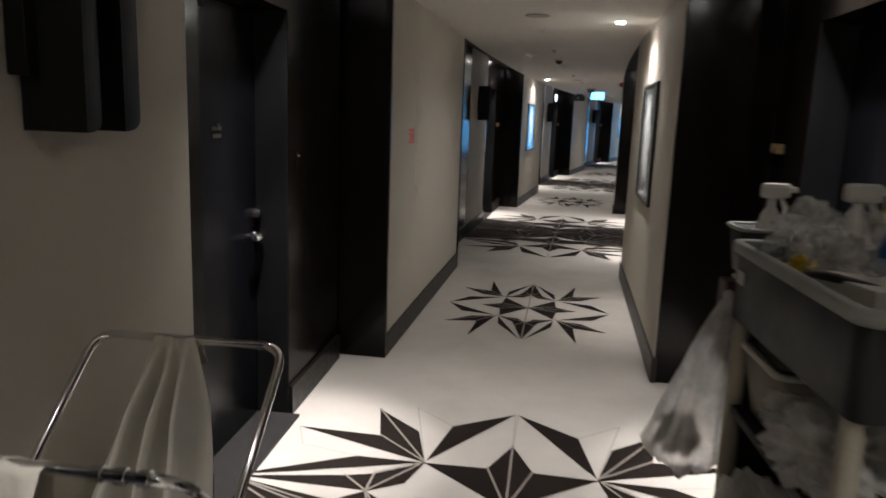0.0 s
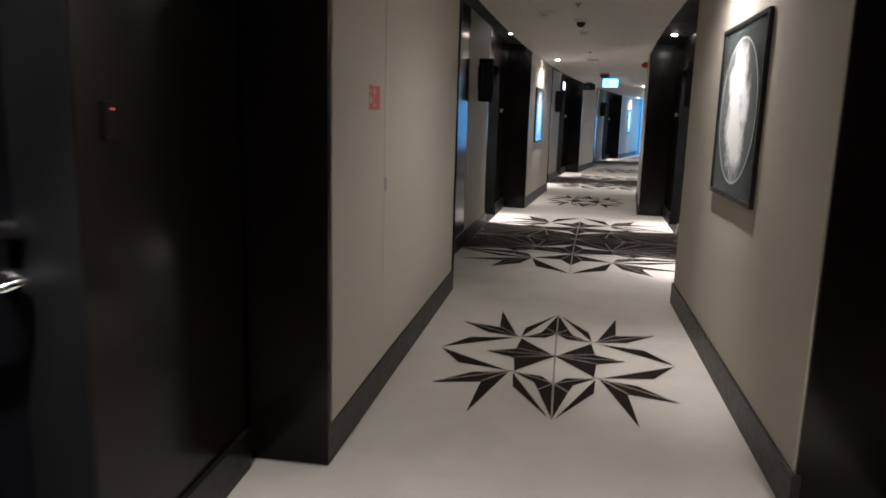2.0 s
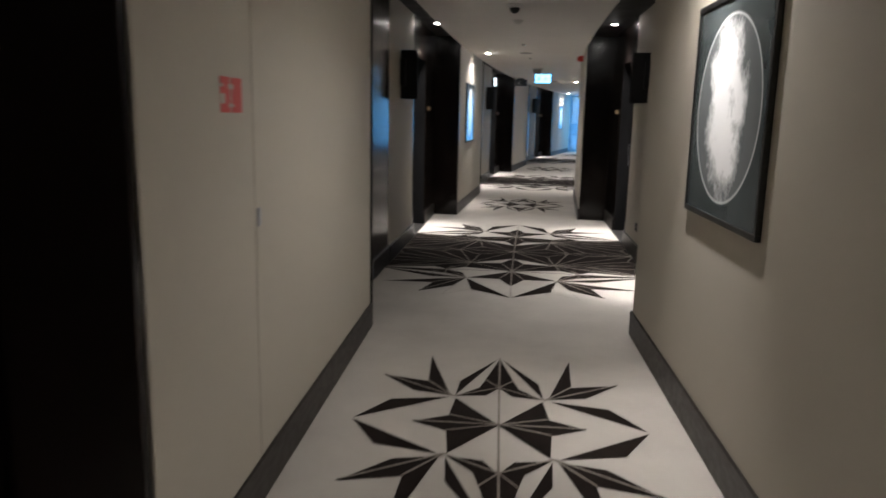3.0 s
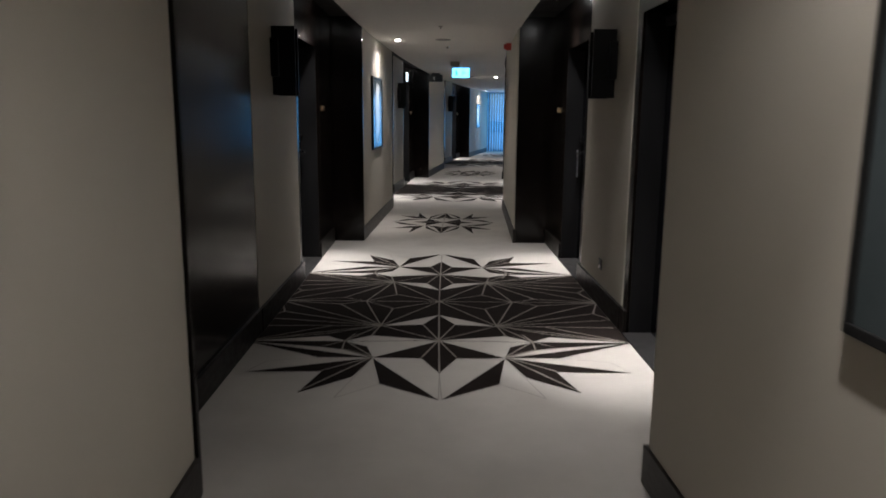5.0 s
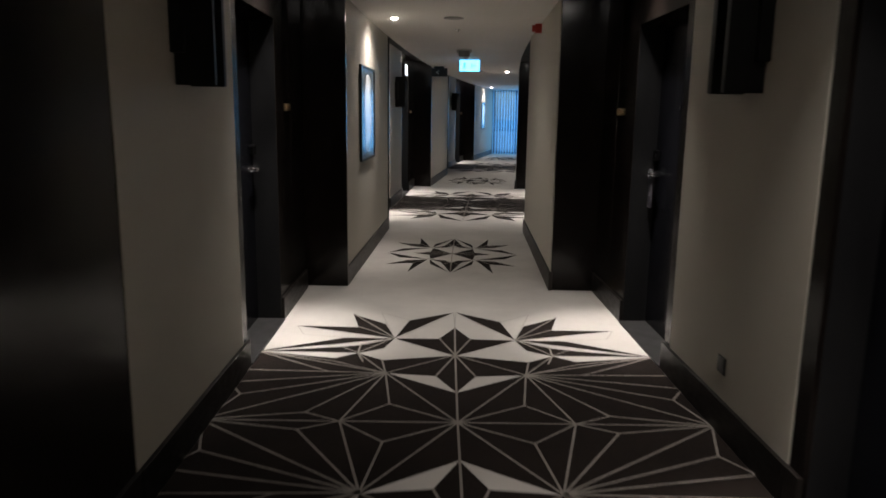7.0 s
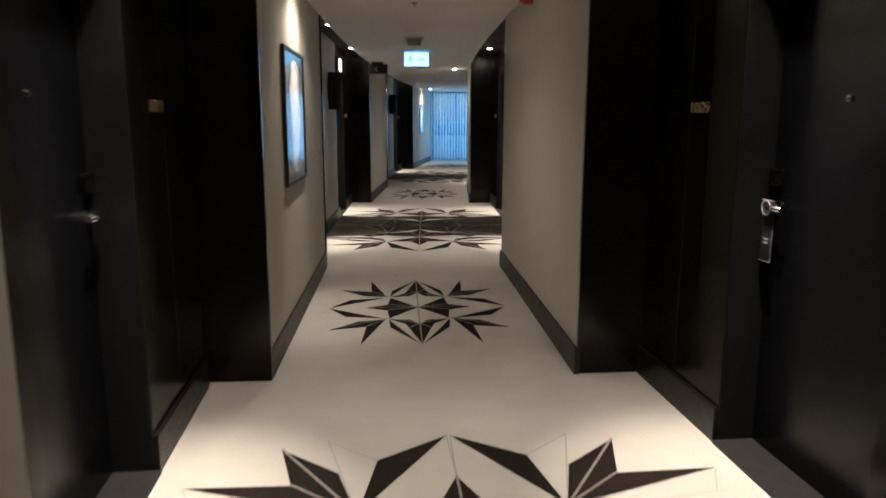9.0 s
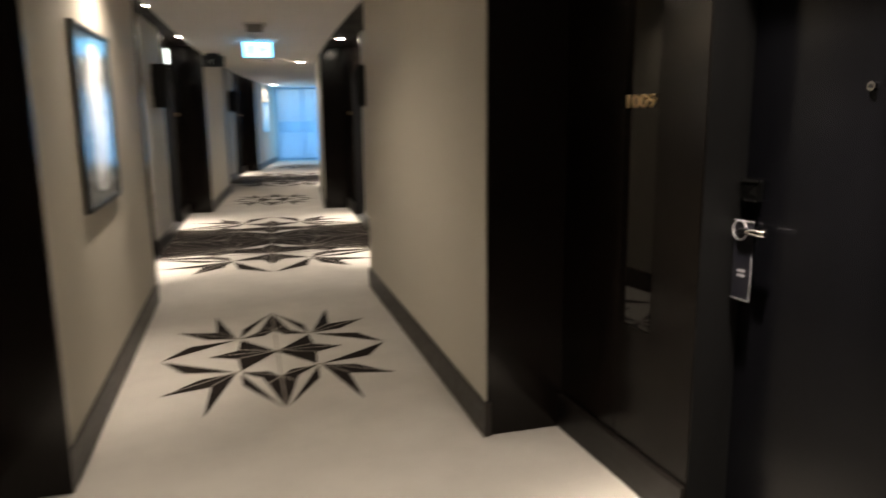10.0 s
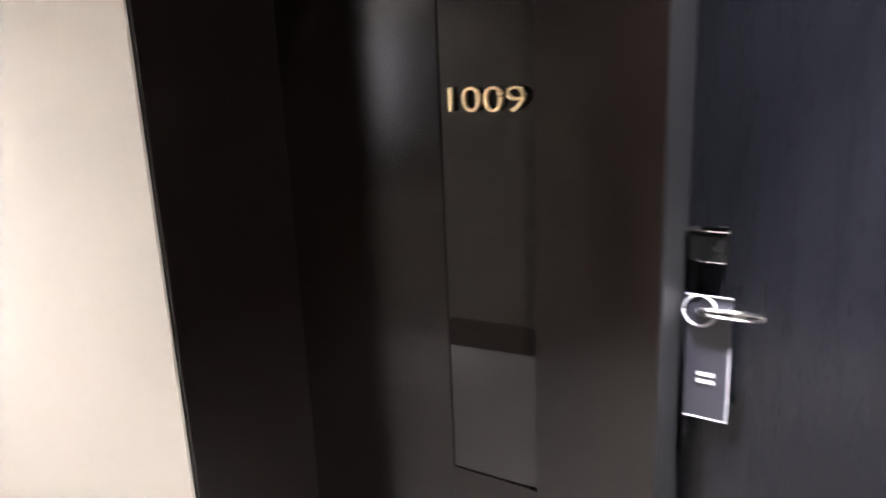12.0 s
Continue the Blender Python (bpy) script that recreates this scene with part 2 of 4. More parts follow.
# the star of the narrow stretches: named points of one quarter
C, N, D, T = (0, 0), (0.236, 0.324), (0, 0.471), (0, 0.948)
K, KT, W1, W2, W3, O1 = (0.243, 0.089), (0.413, 0.0), (0.068, 0.36), (0.105, 0.469), (0.078, 0.58), (0.213, 0.556)
A1, A2, B1, B2, C1, C2 = (0.41, 0.95), (0.388, 0.53), (0.449, 0.384), (0.644, 0.595), (0.551, 0.256), (0.698, 0.005)
N_IN, N_OUT, N_LOW = (0.222, 0.312), (0.252, 0.34), (0.26, 0.318)
STAR_DARK = [(C, N_IN, K), (C, K, KT), (D, W1, (0.225, 0.335), W2), (D, W2, W3, T), ((0.228, 0.345), O1, (0.012, 0.94)),
             (N_OUT, A2, A1), (N_OUT, B1, B2, A2), (N_LOW, C1, C2)]
STAR_LINES = [(C, K), (C, KT), (N, D), (D, W3), (D, T), (N, B2), (N, A2), (C, D)]

# the band of the door bays: named points of one quarter
Q0, QB, Q1, Q2, Q3 = (0, 0), (0, 1.0), (0.392, 1.335), (0.395, 0.67), (0.594, 1.02)
QT, QD, QO, QX, QV, QW = (0.008, 2.0), (0, 1.605), (0.32, 1.77), (0.104, 1.345), (0, 0.387), (0.111, 0.634)
QP, QM, QK, QQ, QQ1 = (1.215, 1.03), (0.561, 0.0), (0.34, 0.22), (1.22, 0.0), (0.744, 0.10)
Z1, Z2, Z3 = (1.12, 0.323), (1.221, 0.491), (1.225, 0.693)
G1, G2, G3, G4, H1 = (0.478, 1.667), (0.735, 1.903), (0.659, 1.578), (1.08, 1.59), (0.713, 1.335)
J1, J2, J3, I1, I2 = (0.718, 1.14), (0.593, 1.184), (0.445, 1.124), (0.716, 0.915), (0.435, 0.895)
BAND_DARK = [((0, 0), (1.25, 0), (1.25, 1.03), QP, Q3, QB), ((0.39, 1.35), QO, QT), (QB, QX, QD), (QB, Q1, QX), (Q1, G3, G2, G1),
             (Q1, G4, G3), (Q1, QP, H1), (Q3, QP, J1, J2, Q1, J3)]
BAND_PALE = [(QV, QW, (0.385, 0.67)), (QB, I2, Q3), (Q3, I1, QP)]
BAND_LINES = [(Q0, Q2), (Q0, QM), (Q0, QK), (QK, QM), (QK, Q2), (QM, Q2), (QM, QQ), (QM, QQ1), (QQ1, QQ), (QQ1, Q2), (Q2, QQ), (Q2, Z1), (Q2, Z2), (Q2, Z3),
              (Q2, QP), (Q2, (0.72, 0.86)), ((0.72, 0.86), QP), ((0.72, 0.68), QP), (Q2, Q3), (Q2, I2), (QB, Q2), (QB, QW), (Q0, QB), (QB, QX), (QB, QD),
              (Z1, Z2), (Z1, (1.205, 0.01)), (Q1, Q3), (Q3, J1), (Q3, J2), (Q3, (0.545, 0.86)), (Q1, G2), (Q1, G3), (Q1, J2)]
STAR_OUTLINE = [(C, N)]
BAND_OUTLINE = [(QO, (0.54, 1.975)), ((0.54, 1.975), Q1), (QT, QD), (G4, (1.0, 1.4)), ((1.0, 1.4), H1)]
for k in range(-1, 4):
    s = 5.995 + 8.81 * k
    if s > -3:
        motif("carpet_star", s, STAR_DARK, [], STAR_LINES, floor, STAR_OUTLINE)
for k in range(-1, 3):
    motif("carpet_band", 10.452 + 8.81 * k, BAND_DARK, BAND_PALE, BAND_LINES, floor, BAND_OUTLINE, 0.056, 1.035)


# ---------------------------------------------------------------- walls
def base_run(side, u, s0, s1, k=None):
    """A run of baseboard, 17 cm high with an eased top edge."""
    sc = (s0 + s1) / 2
    m = at(side * u, sc) if k is None else in_bay(k, side * u, sc)
    return solid("baseboard", box(-side * (0.014 if k is None else 0.02), side * 0.02, s0 - sc, s1 - sc, 0, 0.165, 0.003), M_BASE if k is None else M_BASE_BAY, m,
                 "dark brown wooden baseboard along the wall", "baseboard", kind="structure")


def end_panel(side, s, toward):
    """The black veneered return at the end of a narrow stretch; it faces the bay."""
    solid("wall_return", box(0, side * 0.86, 0, toward * 0.03, 0, SOFFIT + 0.1, 0.002), M_PANEL, at(side * (HALF - 0.003), s),
          "black stained veneer panel at the bay's end", "wall panel", kind="structure")


for a, b in NARROW:
    for side in (-1, 1):
        b = b - 0.06 if side < 0 and 7 < b < 8 else b + 0.06 if side > 0 and 7 < b < 8 else b
        c = (a + b) / 2
        solid("wall_narrow", box(0, side * 0.86, a - c + 0.028, b - c - 0.028, 0, SOFFIT + 0.1), M_WALL, at(side * HALF, c),
              "cream papered corridor wall", "wall", kind="structure")
        base_run(side, HALF, a - 0.002, b + 0.002)
        end_panel(side, b, -1)
        end_panel(side, a, 1)
# unseen wall, added behind the walk's start to enclose the corridor
solid("wall_end", box(-1.7, 1.7, -0.2, 0, 0, TOP + 0.2), M_WALL, at(0, -4.4), "unseen cream wall added to close the corridor's near end", "wall", kind="structure")


# ---------------------------------------------------------------- doors
def make_number(kind_text, parent, side):
    turn = -90 if side > 0 else 90
    m = pose(-side * 0.006, 0, 1.528, 90, 0, turn)
    if kind_text:
        word(kind_text, 0.074, 0.004, M_BRASS, parent, m @ Matrix.Diagonal((1.38, 1, 1, 1)))
    else:
        for k in range(4):
            part("number_bar", box(-side * 0.01, side * 0.003, -0.085 + k * 0.046, -0.055 + k * 0.046, 1.503, 1.553, 0.002), M_BRASS, parent, "brass room numeral, too small to read")


def door_unit(k, side, latch, away, hinge_len=0.97, panel_to=None, number="", tag=False, service=False, n=[0]):
    """A hotel room door in its recess: leaf, lock, lever, frame, threshold, and beside it the veneer panel with
    its smoked mirror strip and number. away: +1 where the leaf lies at smaller s than its latch edge, else -1."""
    n[0] += 1
    y = lambda e: -away * e            # e grows from the latch edge toward the hinges
    m = in_bay(k, side * DEEP, latch)
    d = thing("door_%d" % n[0], m, "closed black lacquered hotel room door with steel lever handle", "door", kind="structure")
    leaf = part("door_leaf", box(side * 0.172, side * 0.2, y(0.004), y(hinge_len - 0.004), 0.012, 2.095, 0.002), M_DOOR, d)
    f = side * 0.172
    hz, he = (0.985, 0.025) if service else (1.1, 0.045)
    if service:
        part("lock_cylinder", cyl(0.024, 0.021, 0.034, pose(f - side * 0.017, y(he), 1.105, 0, 90, 0), 24), M_CHROME, d, "round chrome key cylinder")
    else:
        lock = part("lock_housing", box(f, f - side * 0.028, y(0.01), y(0.088), 1.195, 1.268, 0.008), M_LOCK, d, "black electronic card lock housing")
        part("lock_trim", box(f - side * 0.02, f - side * 0.031, y(0.008), y(0.09), 1.26, 1.27, 0.002), M_CHROME, lock, "chrome trim")
        part("lock_trim", box(f - side * 0.02, f - side * 0.031, y(0.03), y(0.085), 1.197, 1.203, 0.002), M_CHROME, lock, "chrome trim")
    part("handle_rose", cyl(0.027, 0.025, 0.014, pose(f - side * 0.007, y(he), hz, 0, 90, 0), 28), M_CHROME, d, "round chrome rose")
    arm = rounded([(f, y(he), hz), (f - side * 0.052, y(he), hz), (f - side * 0.055, y(he + 0.125), hz + 0.004)], 0.02)
    part("door_handle", tube(arm, 0.0115, 12), M_CHROME, d, "chrome lever handle")
    peep = part("peephole", cyl(0.013, 0.011, 0.01, pose(f - side * 0.005, y(0.46), 1.553, 0, 90, 0), 20), M_CHROME, d, "chrome peephole")
    part("peephole_lens", cyl(0.006, 0.006, 0.004, pose(f - side * 0.011, y(0.46), 1.553, 0, 90, 0), 14), M_BLACK, peep)
    if tag:
        t = thing("door_hanger", m, "dark grey door hanger card on the lever handle", "door hanger")
        x0 = f - side * 0.046
        part("card", box(x0, x0 - side * 0.0015, y(0.02), y(0.108), 0.866, 1.135, 0.0006), M_TAG, t)
        for e0, e1, z0, z1 in ((0.1055, 0.108, 0.866, 1.03), (0.02, 0.108, 0.866, 0.8685), (0.016, 0.108, 1.1325, 1.135)):
            part("card_edge", box(x0 - side * 0.002, x0 - side * 0.0032, y(e0), y(e1), z0, z1), M_EDGE, t, "pale edge of the card")
        for z in (0.945, 0.961):
            part("print_bar", box(x0 - side * 0.002, x0 - side * 0.003, y(0.045), y(0.08), z, z + 0.008), M_EDGE, t, "line of pale print, unreadable")
        part("hanger_ring", tube([(x0 - side * 0.002, y(he) + 0.032 * math.cos(k * math.tau / 24), hz + 0.032 * math.sin(k * math.tau / 24)) for k in range(25)], 0.0028, 8), M_EDGE, t)
    # frame, threshold and the wall above
    part("door_frame", box(side * 0.004, side * 0.2, y(-0.03), y(0.004), 0.0, 2.12, 0.002), M_JAMB, d, "dark steel frame")
    part("door_frame", box(side * 0.02, side * 0.2, y(hinge_len - 0.003), y(hinge_len + 0.03), 0.0, 2.12, 0.002), M_JAMB, d, "dark steel frame")
    part("door_head", box(side * 0.12, side * 0.2, y(0.0), y(hinge_len), 2.1, 2.14, 0.002), M_PANEL, d)
    part("threshold", box(side * (-0.06 if service else -0.024), side * 0.2, y(0.0), y(hinge_len), -0.01, 0.012, 0.003), M_SILL, d, "dark stone threshold")
    part("door_closer", box(f, f - side * 0.045, y(hinge_len - 0.32), y(hinge_len - 0.05), 2.03, 2.085, 0.006), M_BLACK, d, "black door closer")
    solid("wall_transom", box(0, side * 0.4, y(0.0), y(hinge_len), 2.115, SOFFIT + 0.1), M_PANEL, m, "black veneer over the door", "wall panel", kind="structure")
    solid("wall_back", box(side * 0.203, side * 0.4, y(-0.02), y(hinge_len + 0.02), 0, 2.114), M_STRIP, m, "dark wall behind the door", "wall", kind="structure")
    # number panel with its mirror strip
    L = abs(panel_to - latch)
    g = away
    m0, m1 = 0.262, 0.482
    for e0, e1 in ((0.0, m0), (m1, L)) if number is not None else ((0.0, L),):
        solid("wall_veneer", box(0, side * 0.4, g * e0, g * e1, 0, SOFFIT + 0.1, 0.002), M_PANEL, m, "black stained veneer panel beside the door", "wall panel", kind="structure")
    base_run(side, DEEP, min(latch, panel_to), max(latch, panel_to), k)
    if number is None:
        return d
    mir = thing("mirror_strip", in_bay(k, side * DEEP, latch + g * (m0 + m1) / 2), "tall black glass strip with a brass room number", "glass panel")
    part("mirror_glass", box(-side * 0.009, side * 0.009, -0.1085, 0.1085, 0.662, SOFFIT - 0.002), M_MIRROR, mir, "", pose(side * 0.016, 0, 0, 0, 0, side * 1.6))
    part("mirror_backing", box(side * 0.031, side * 0.39, -0.1095, 0.1095, 0.0, SOFFIT + 0.1), M_PANEL, mir)
    part("lower_panel", box(side * 0.002, side * 0.03, -0.1095, 0.1095, 0.0, 0.658), M_PANEL, mir, "black veneer under the mirror")
    make_number(number, mir, side)
    return d


def white_wall(k, side, s0, s1):
    c = (s0 + s1) / 2
    solid("wall_bay", box(0, side * 0.4, s0 - c, s1 - c, 0, SOFFIT + 0.1), M_WALL, in_bay(k, side * (DEEP - 0.004), c), "cream papered wall between the doors", "wall", kind="structure")
    base_run(side, DEEP - 0.004, s0, s1, k)


def dark_wall(k, side, s0, s1):
    c = (s0 + s1) / 2
    solid("wall_veneer", box(0, side * 0.4, s0 - c, s1 - c, 0, SOFFIT + 0.1, 0.002), M_PANEL, in_bay(k, side * DEEP, c), "glossy black stained veneer wall panel", "wall panel", kind="structure")
    base_run(side, DEEP, s0, s1, k)


def sconce(k, side, s):
    """An unlit wall lamp: two curved black metal shells side by side on a backplate."""
    t = thing("wall_lamp", in_bay(k, side * (DEEP - 0.004), s + (0.04 if k == 0 else 0), 1.81 if k == 0 else 1.85), "unlit black metal wall lamp with two curved shades", "wall lamp", "wall lamps of the bays")
    part("backplate", box(0, -side * 0.055, -0.24, 0.12, -0.12, 0.15, 0.004), M_SHADE, t)
    for y0, y1, d in ((-0.2, 0.0, 0.15), (-0.012, 0.21, 0.135)):
        bm = bmesh.new()
        n = 10
        ring = [(-side * 0.004, y0, 0.0)]
        for i in range(n + 1):
            a = i / n
            ring.append((-side * (0.02 + d * math.sin(math.pi * (0.5 + 0.42 * a)) ** 0.8), y0 + (y1 - y0) * a, 0.075 * a * a))
        ring += [(-side * 0.004, y1, 0.075)]
        lo = [bm.verts.new((x, y, -0.25 + dz)) for x, y, dz in ring]
        hi = [bm.verts.new((x, y, 0.235)) for x, y, dz in ring]
        for i in range(len(ring) - 1):
            bm.faces.new((lo[i], lo[i + 1], hi[i + 1], hi[i]))
        bm.faces.new(hi)
        bmesh.ops.recalc_face_normals(bm, faces=bm.faces)
        part("shade", bm, M_SHADE, t)
        bm = bmesh.new()
        bm.faces.new([bm.verts.new((x * 0.97, y, -0.243 + dz)) for x, y, dz in ring])
        part("shade_diffuser", bm, M_SHADE_IN, t, "dull brown underside of the shade")
    return t


def bay(k, left_near=True, tag=False, number="", service=False):
    a, b = BAYS[k]
    for side in (-1, 1):
        far_latch, near_latch = a + (4.665 if side > 0 else 4.64), a + 1.075
        near_end, gap = a + (2.155 if side > 0 else 2.06), far_latch - 0.97 - 0.11
        plain = service and side < 0
        door_unit(k, side, far_latch, 1, 0.97, b - 0.03, None if plain else number if side > 0 else "", tag and side > 0, plain)
        dark_wall(k, side, gap, far_latch - 0.97)
        if side > 0 or left_near:
            door_unit(k, side, near_latch, -1, 0.97, a + 0.03)
            dark_wall(k, side, near_latch + 0.97, near_end)
        else:
            dark_wall(k, side, a - 0.03, near_end)
        white_wall(k, side, near_end, gap)
        sconce(k, side, a + 2.87)


bay(0, service=True)
bay(1, left_near=False, tag=True, number="1009")
bay(2)
bay(3, left_near=False)


# ---------------------------------------------------------------- downlights
def downlight(u, s, z=TOP, on_arc=True):
    t = thing("downlight", at(u, s, z) if on_arc else pose(u, s, z), "small round recessed ceiling downlight, lit", "downlight", "recessed downlights")
    bm = bmesh.new()
    prof = [(0.032, -0.001), (0.036, -0.005), (0.046, -0.006), (0.05, -0.001), (0.05, 0.004)]
    rings = [[bm.verts.new((r * math.cos(k * math.tau / 24), r * math.sin(k * math.tau / 24), h)) for k in range(24)] for r, h in prof]
    for q, w in zip(rings, rings[1:]):
        for k in range(24):
            bm.faces.new((q[k], q[(k + 1) % 24], w[(k + 1) % 24], w[k]))
    part("trim_ring", bm, M_WHITE, t)
    bm = bmesh.new()
    bmesh.ops.create_uvsphere(bm, u_segments=20, v_segments=10, radius=0.033)
    bmesh.ops.transform(bm, verts=bm.verts, matrix=pose(0, 0, -0.002) @ Matrix.Diagonal((1, 1, 0.45, 1)))
    part("lens", bm, M_LAMP, t)


for k, (a, b) in enumerate(BAYS):
    for side in (-1, 1):
        for s in (a + 1.5, a + 4.27):
            if side < 0 and s - a < 2 and k in (1, 3):
                continue
            p = in_bay(k, side * 1.06, s).translation
            downlight(p.x, p.y, SOFFIT, False)
            lamp("bay_lamp", (p.x, p.y, SOFFIT - 0.03), in_bay(k, side * 1.16, s).translation, SPOT_BAY, 42, 1.0)
            lamp("bay_spill", (p.x, p.y, SOFFIT - 0.03), (p.x, p.y, 0), SPILL_BAY, 88, 1.0)
PICTURES = [(1, 5.95, 0.61), (-1, 14.55, -0.62), (-1, 32.9, -0.62)]
for side, s, u in PICTURES:
    downlight(u, s + 0.1)
    lamp("picture_lamp", spot(u, s + 0.1, TOP - 0.03), spot(u + side * 0.2, s + 0.03, 1.2), SPOT_PICTURE, 56, 1.0)
    lamp("picture_spill", spot(u, s + 0.1, TOP - 0.03), spot(u, s + 0.1, 0), SPILL_PICTURE, 150, 0.7)
# the pair at s -2.8 is added, unseen behind the walk's start
for u, s in ((0.6, 23.67), (-0.6, -2.8), (0.6, -2.8)):
    downlight(u, s)
    lamp("ceiling_lamp", spot(u, s, TOP - 0.03), spot(u, s, 0), SPOT_SIDE, 120, 1.0)


# ---------------------------------------------------------------- pictures
def art_material(seed):
    """A print of a glass globe: dark teal ground, a pale cloudy disc with a bright rim."""
    m = material("art_print", (0.1, 0.1, 0.1), 0.16)
    n, l = m.node_tree.nodes, m.node_tree.links
    v = coords(m)
    mp = n.new("ShaderNodeMapping")
    mp.inputs["Location"].default_value = (seed, 0, 0)
    l.new(v, mp.inputs["Vector"])
    g = n.new("ShaderNodeVectorMath")
    g.operation = "MULTIPLY"
    g.inputs[1].default_value = (0, 1.0, 1.08)
    l.new(v, g.inputs[0])
    ln = n.new("ShaderNodeVectorMath")
    ln.operation = "LENGTH"
    l.new(g.outputs[0], ln.inputs[0])
    r = ln.outputs["Value"]
    ground = ramp_of(m, noise_of(m, mp.outputs[0], 2.0, 4), [(0.3, (0.05, 0.064, 0.068)), (0.7, (0.08, 0.096, 0.1))])
    cloud = ramp_of(m, noise_of(m, mp.outputs[0], 5.5, 9, 0.68), [(0.26, (0.2, 0.22, 0.225)), (0.36, (0.62, 0.64, 0.65)), (0.45, (0.93, 0.94, 0.95))])
    g2, ln2 = n.new("ShaderNodeVectorMath"), n.new("ShaderNodeVectorMath")
    g2.operation, ln2.operation = "MULTIPLY", "LENGTH"
    g2.inputs[1].default_value = (0, 1.3, 0.9)
    l.new(v, g2.inputs[0])
    l.new(g2.outputs[0], ln2.inputs[0])
    edge, ragged = n.new("ShaderNodeMath"), n.new("ShaderNodeMath")
    edge.operation, edge.inputs[1].default_value, edge.inputs[2].default_value = "MULTIPLY_ADD", 0.5, -0.25
    l.new(noise_of(m, mp.outputs[0], 4.0, 9, 0.75), edge.inputs[0])
    ragged.operation = "ADD"
    l.new(edge.outputs[0], ragged.inputs[0])
    l.new(ln2.outputs["Value"], ragged.inputs[1])
    core = ramp_of(m, ragged.outputs[0], [(0.0, (1, 1, 1)), (0.24, (0.95, 0.95, 0.95)), (0.36, (0.1, 0.1, 0.1))])
    inner = mix_of(m, core, ground, cloud)
    disc = ramp_of(m, r, [(0.412, (1, 1, 1)), (0.418, (0, 0, 0))])
    rim = ramp_of(m, r, [(0.398, (0, 0, 0)), (0.408, (0.75, 0.75, 0.75)), (0.416, (0, 0, 0))])
    white = n.new("ShaderNodeRGB")
    white.outputs[0].default_value = (0.8, 0.82, 0.83, 1)
    wire(m, mix_of(m, rim, mix_of(m, disc, ground, inner), white.outputs[0]), "Base Color")
    return m


def picture(side, s, w, z0, z1, art):
    zc, h, y = (z0 + z1) / 2, (z1 - z0) / 2, w / 2
    t = thing("picture", at(side * HALF, s, zc), "black framed print of a pale glass globe on dark ground", "picture", "framed prints")
    x0, x1 = -side * 0.002, -side * 0.024
    f = 0.024
    for y0, y1, a, b in ((-y, y, h - f, h), (-y, y, -h, -h + f), (-y, -y + f, -h + f, h - f), (y - f, y, -h + f, h - f)):
        part("frame", box(x0, x1, y0, y1, a, b, 0.003), M_BLACK, t, "black frame")
    part("print", box(x0, -side * 0.016, -y + f, y - f, -h + f, h - f), art, t, "globe print")


picture(1, 5.868, 0.99, 1.015, 1.942, art_material(3.1))
picture(-1, 14.52, 0.97, 1.03, 1.945, art_material(7.7))
picture(-1, 32.9, 0.9, 1.02, 1.92, art_material(11.3))

# ---------------------------------------------------------------- end window
W = 35.1
for u0, u1, z0, z1 in ((-1.7, -0.86, 0, TOP + 0.2), (0.86, 1.7, 0, TOP + 0.2), (-0.86, 0.86, TOP - 0.02, TOP + 0.2), (-0.86, 0.86, -0.2, 0.04)):
    solid("wall_window", box(u0, u1, 0.15, 0.35, z0, z1), M_WALL, at(0, W), "cream wall round the end window", "wall", kind="structure")
M_GLASS = material("window_glass", (1, 1, 1), 0.02)
M_GLASS.node_tree.nodes["Principled BSDF"].inputs["Transmission Weight"].default_value = 1.0
M_ALU = mottled("dark_window_frame", (0.03, 0.03, 0.035), 0.4, 5, 100, 0.1, 0.03)
win = thing("window_1", at(0, W + 0.22), "tall window closing the corridor, daylight behind", "window", kind="structure")
for u0, u1, z0, z1 in ((-0.86, -0.81, 0.04, TOP - 0.02), (0.81, 0.86, 0.04, TOP - 0.02), (-0.81, 0.81, TOP - 0.07, TOP - 0.02), (-0.81, 0.81, 0.04, 0.1), (-0.03, 0.03, 0.1, TOP - 0.07)):
    part("window_frame", box(u0, u1, -0.04, 0.04, z0, z1, 0.004), M_ALU, win)
for u0, u1 in ((-0.81, -0.03), (0.03, 0.81)):
    pane = part("pane", box(u0, u1, -0.006, 0.006, 0.1, TOP - 0.07), M_GLASS, win)
    pane.visible_shadow = False

# the blue of the daylight behind is put into the fabric's colours
M_SHEER = material("sheer_curtain_daylit", (0.5, 0.72, 0.85), 0.9)
b = M_SHEER.node_tree.nodes["Principled BSDF"]
nt = M_SHEER.node_tree
tr, tl, mx1, mx2 = nt.nodes.new("ShaderNodeBsdfTransparent"), nt.nodes.new("ShaderNodeBsdfTranslucent"), nt.nodes.new("ShaderNodeMixShader"), nt.nodes.new("ShaderNodeMixShader")
tl.inputs[0].default_value = (0.4, 0.68, 0.95, 1)
tr.inputs[0].default_value = (0.72, 0.92, 1.0, 1)
mx1.inputs[0].default_value, mx2.inputs[0].default_value = 0.6, 0.35
nt.links.new(b.outputs[0], mx1.inputs[1])
nt.links.new(tl.outputs[0], mx1.inputs[2])
nt.links.new(mx1.outputs[0], mx2.inputs[1])
nt.links.new(tr.outputs[0], mx2.inputs[2])
# wave bands draw lighter and darker pleats into the fabric's clearness
wv = nt.nodes.new("ShaderNodeTexWave")
wv.bands_direction = "X"
wv.inputs["Scale"].default_value, wv.inputs["Distortion"].default_value, wv.inputs["Detail"].default_value = 3.1, 2.5, 2.0
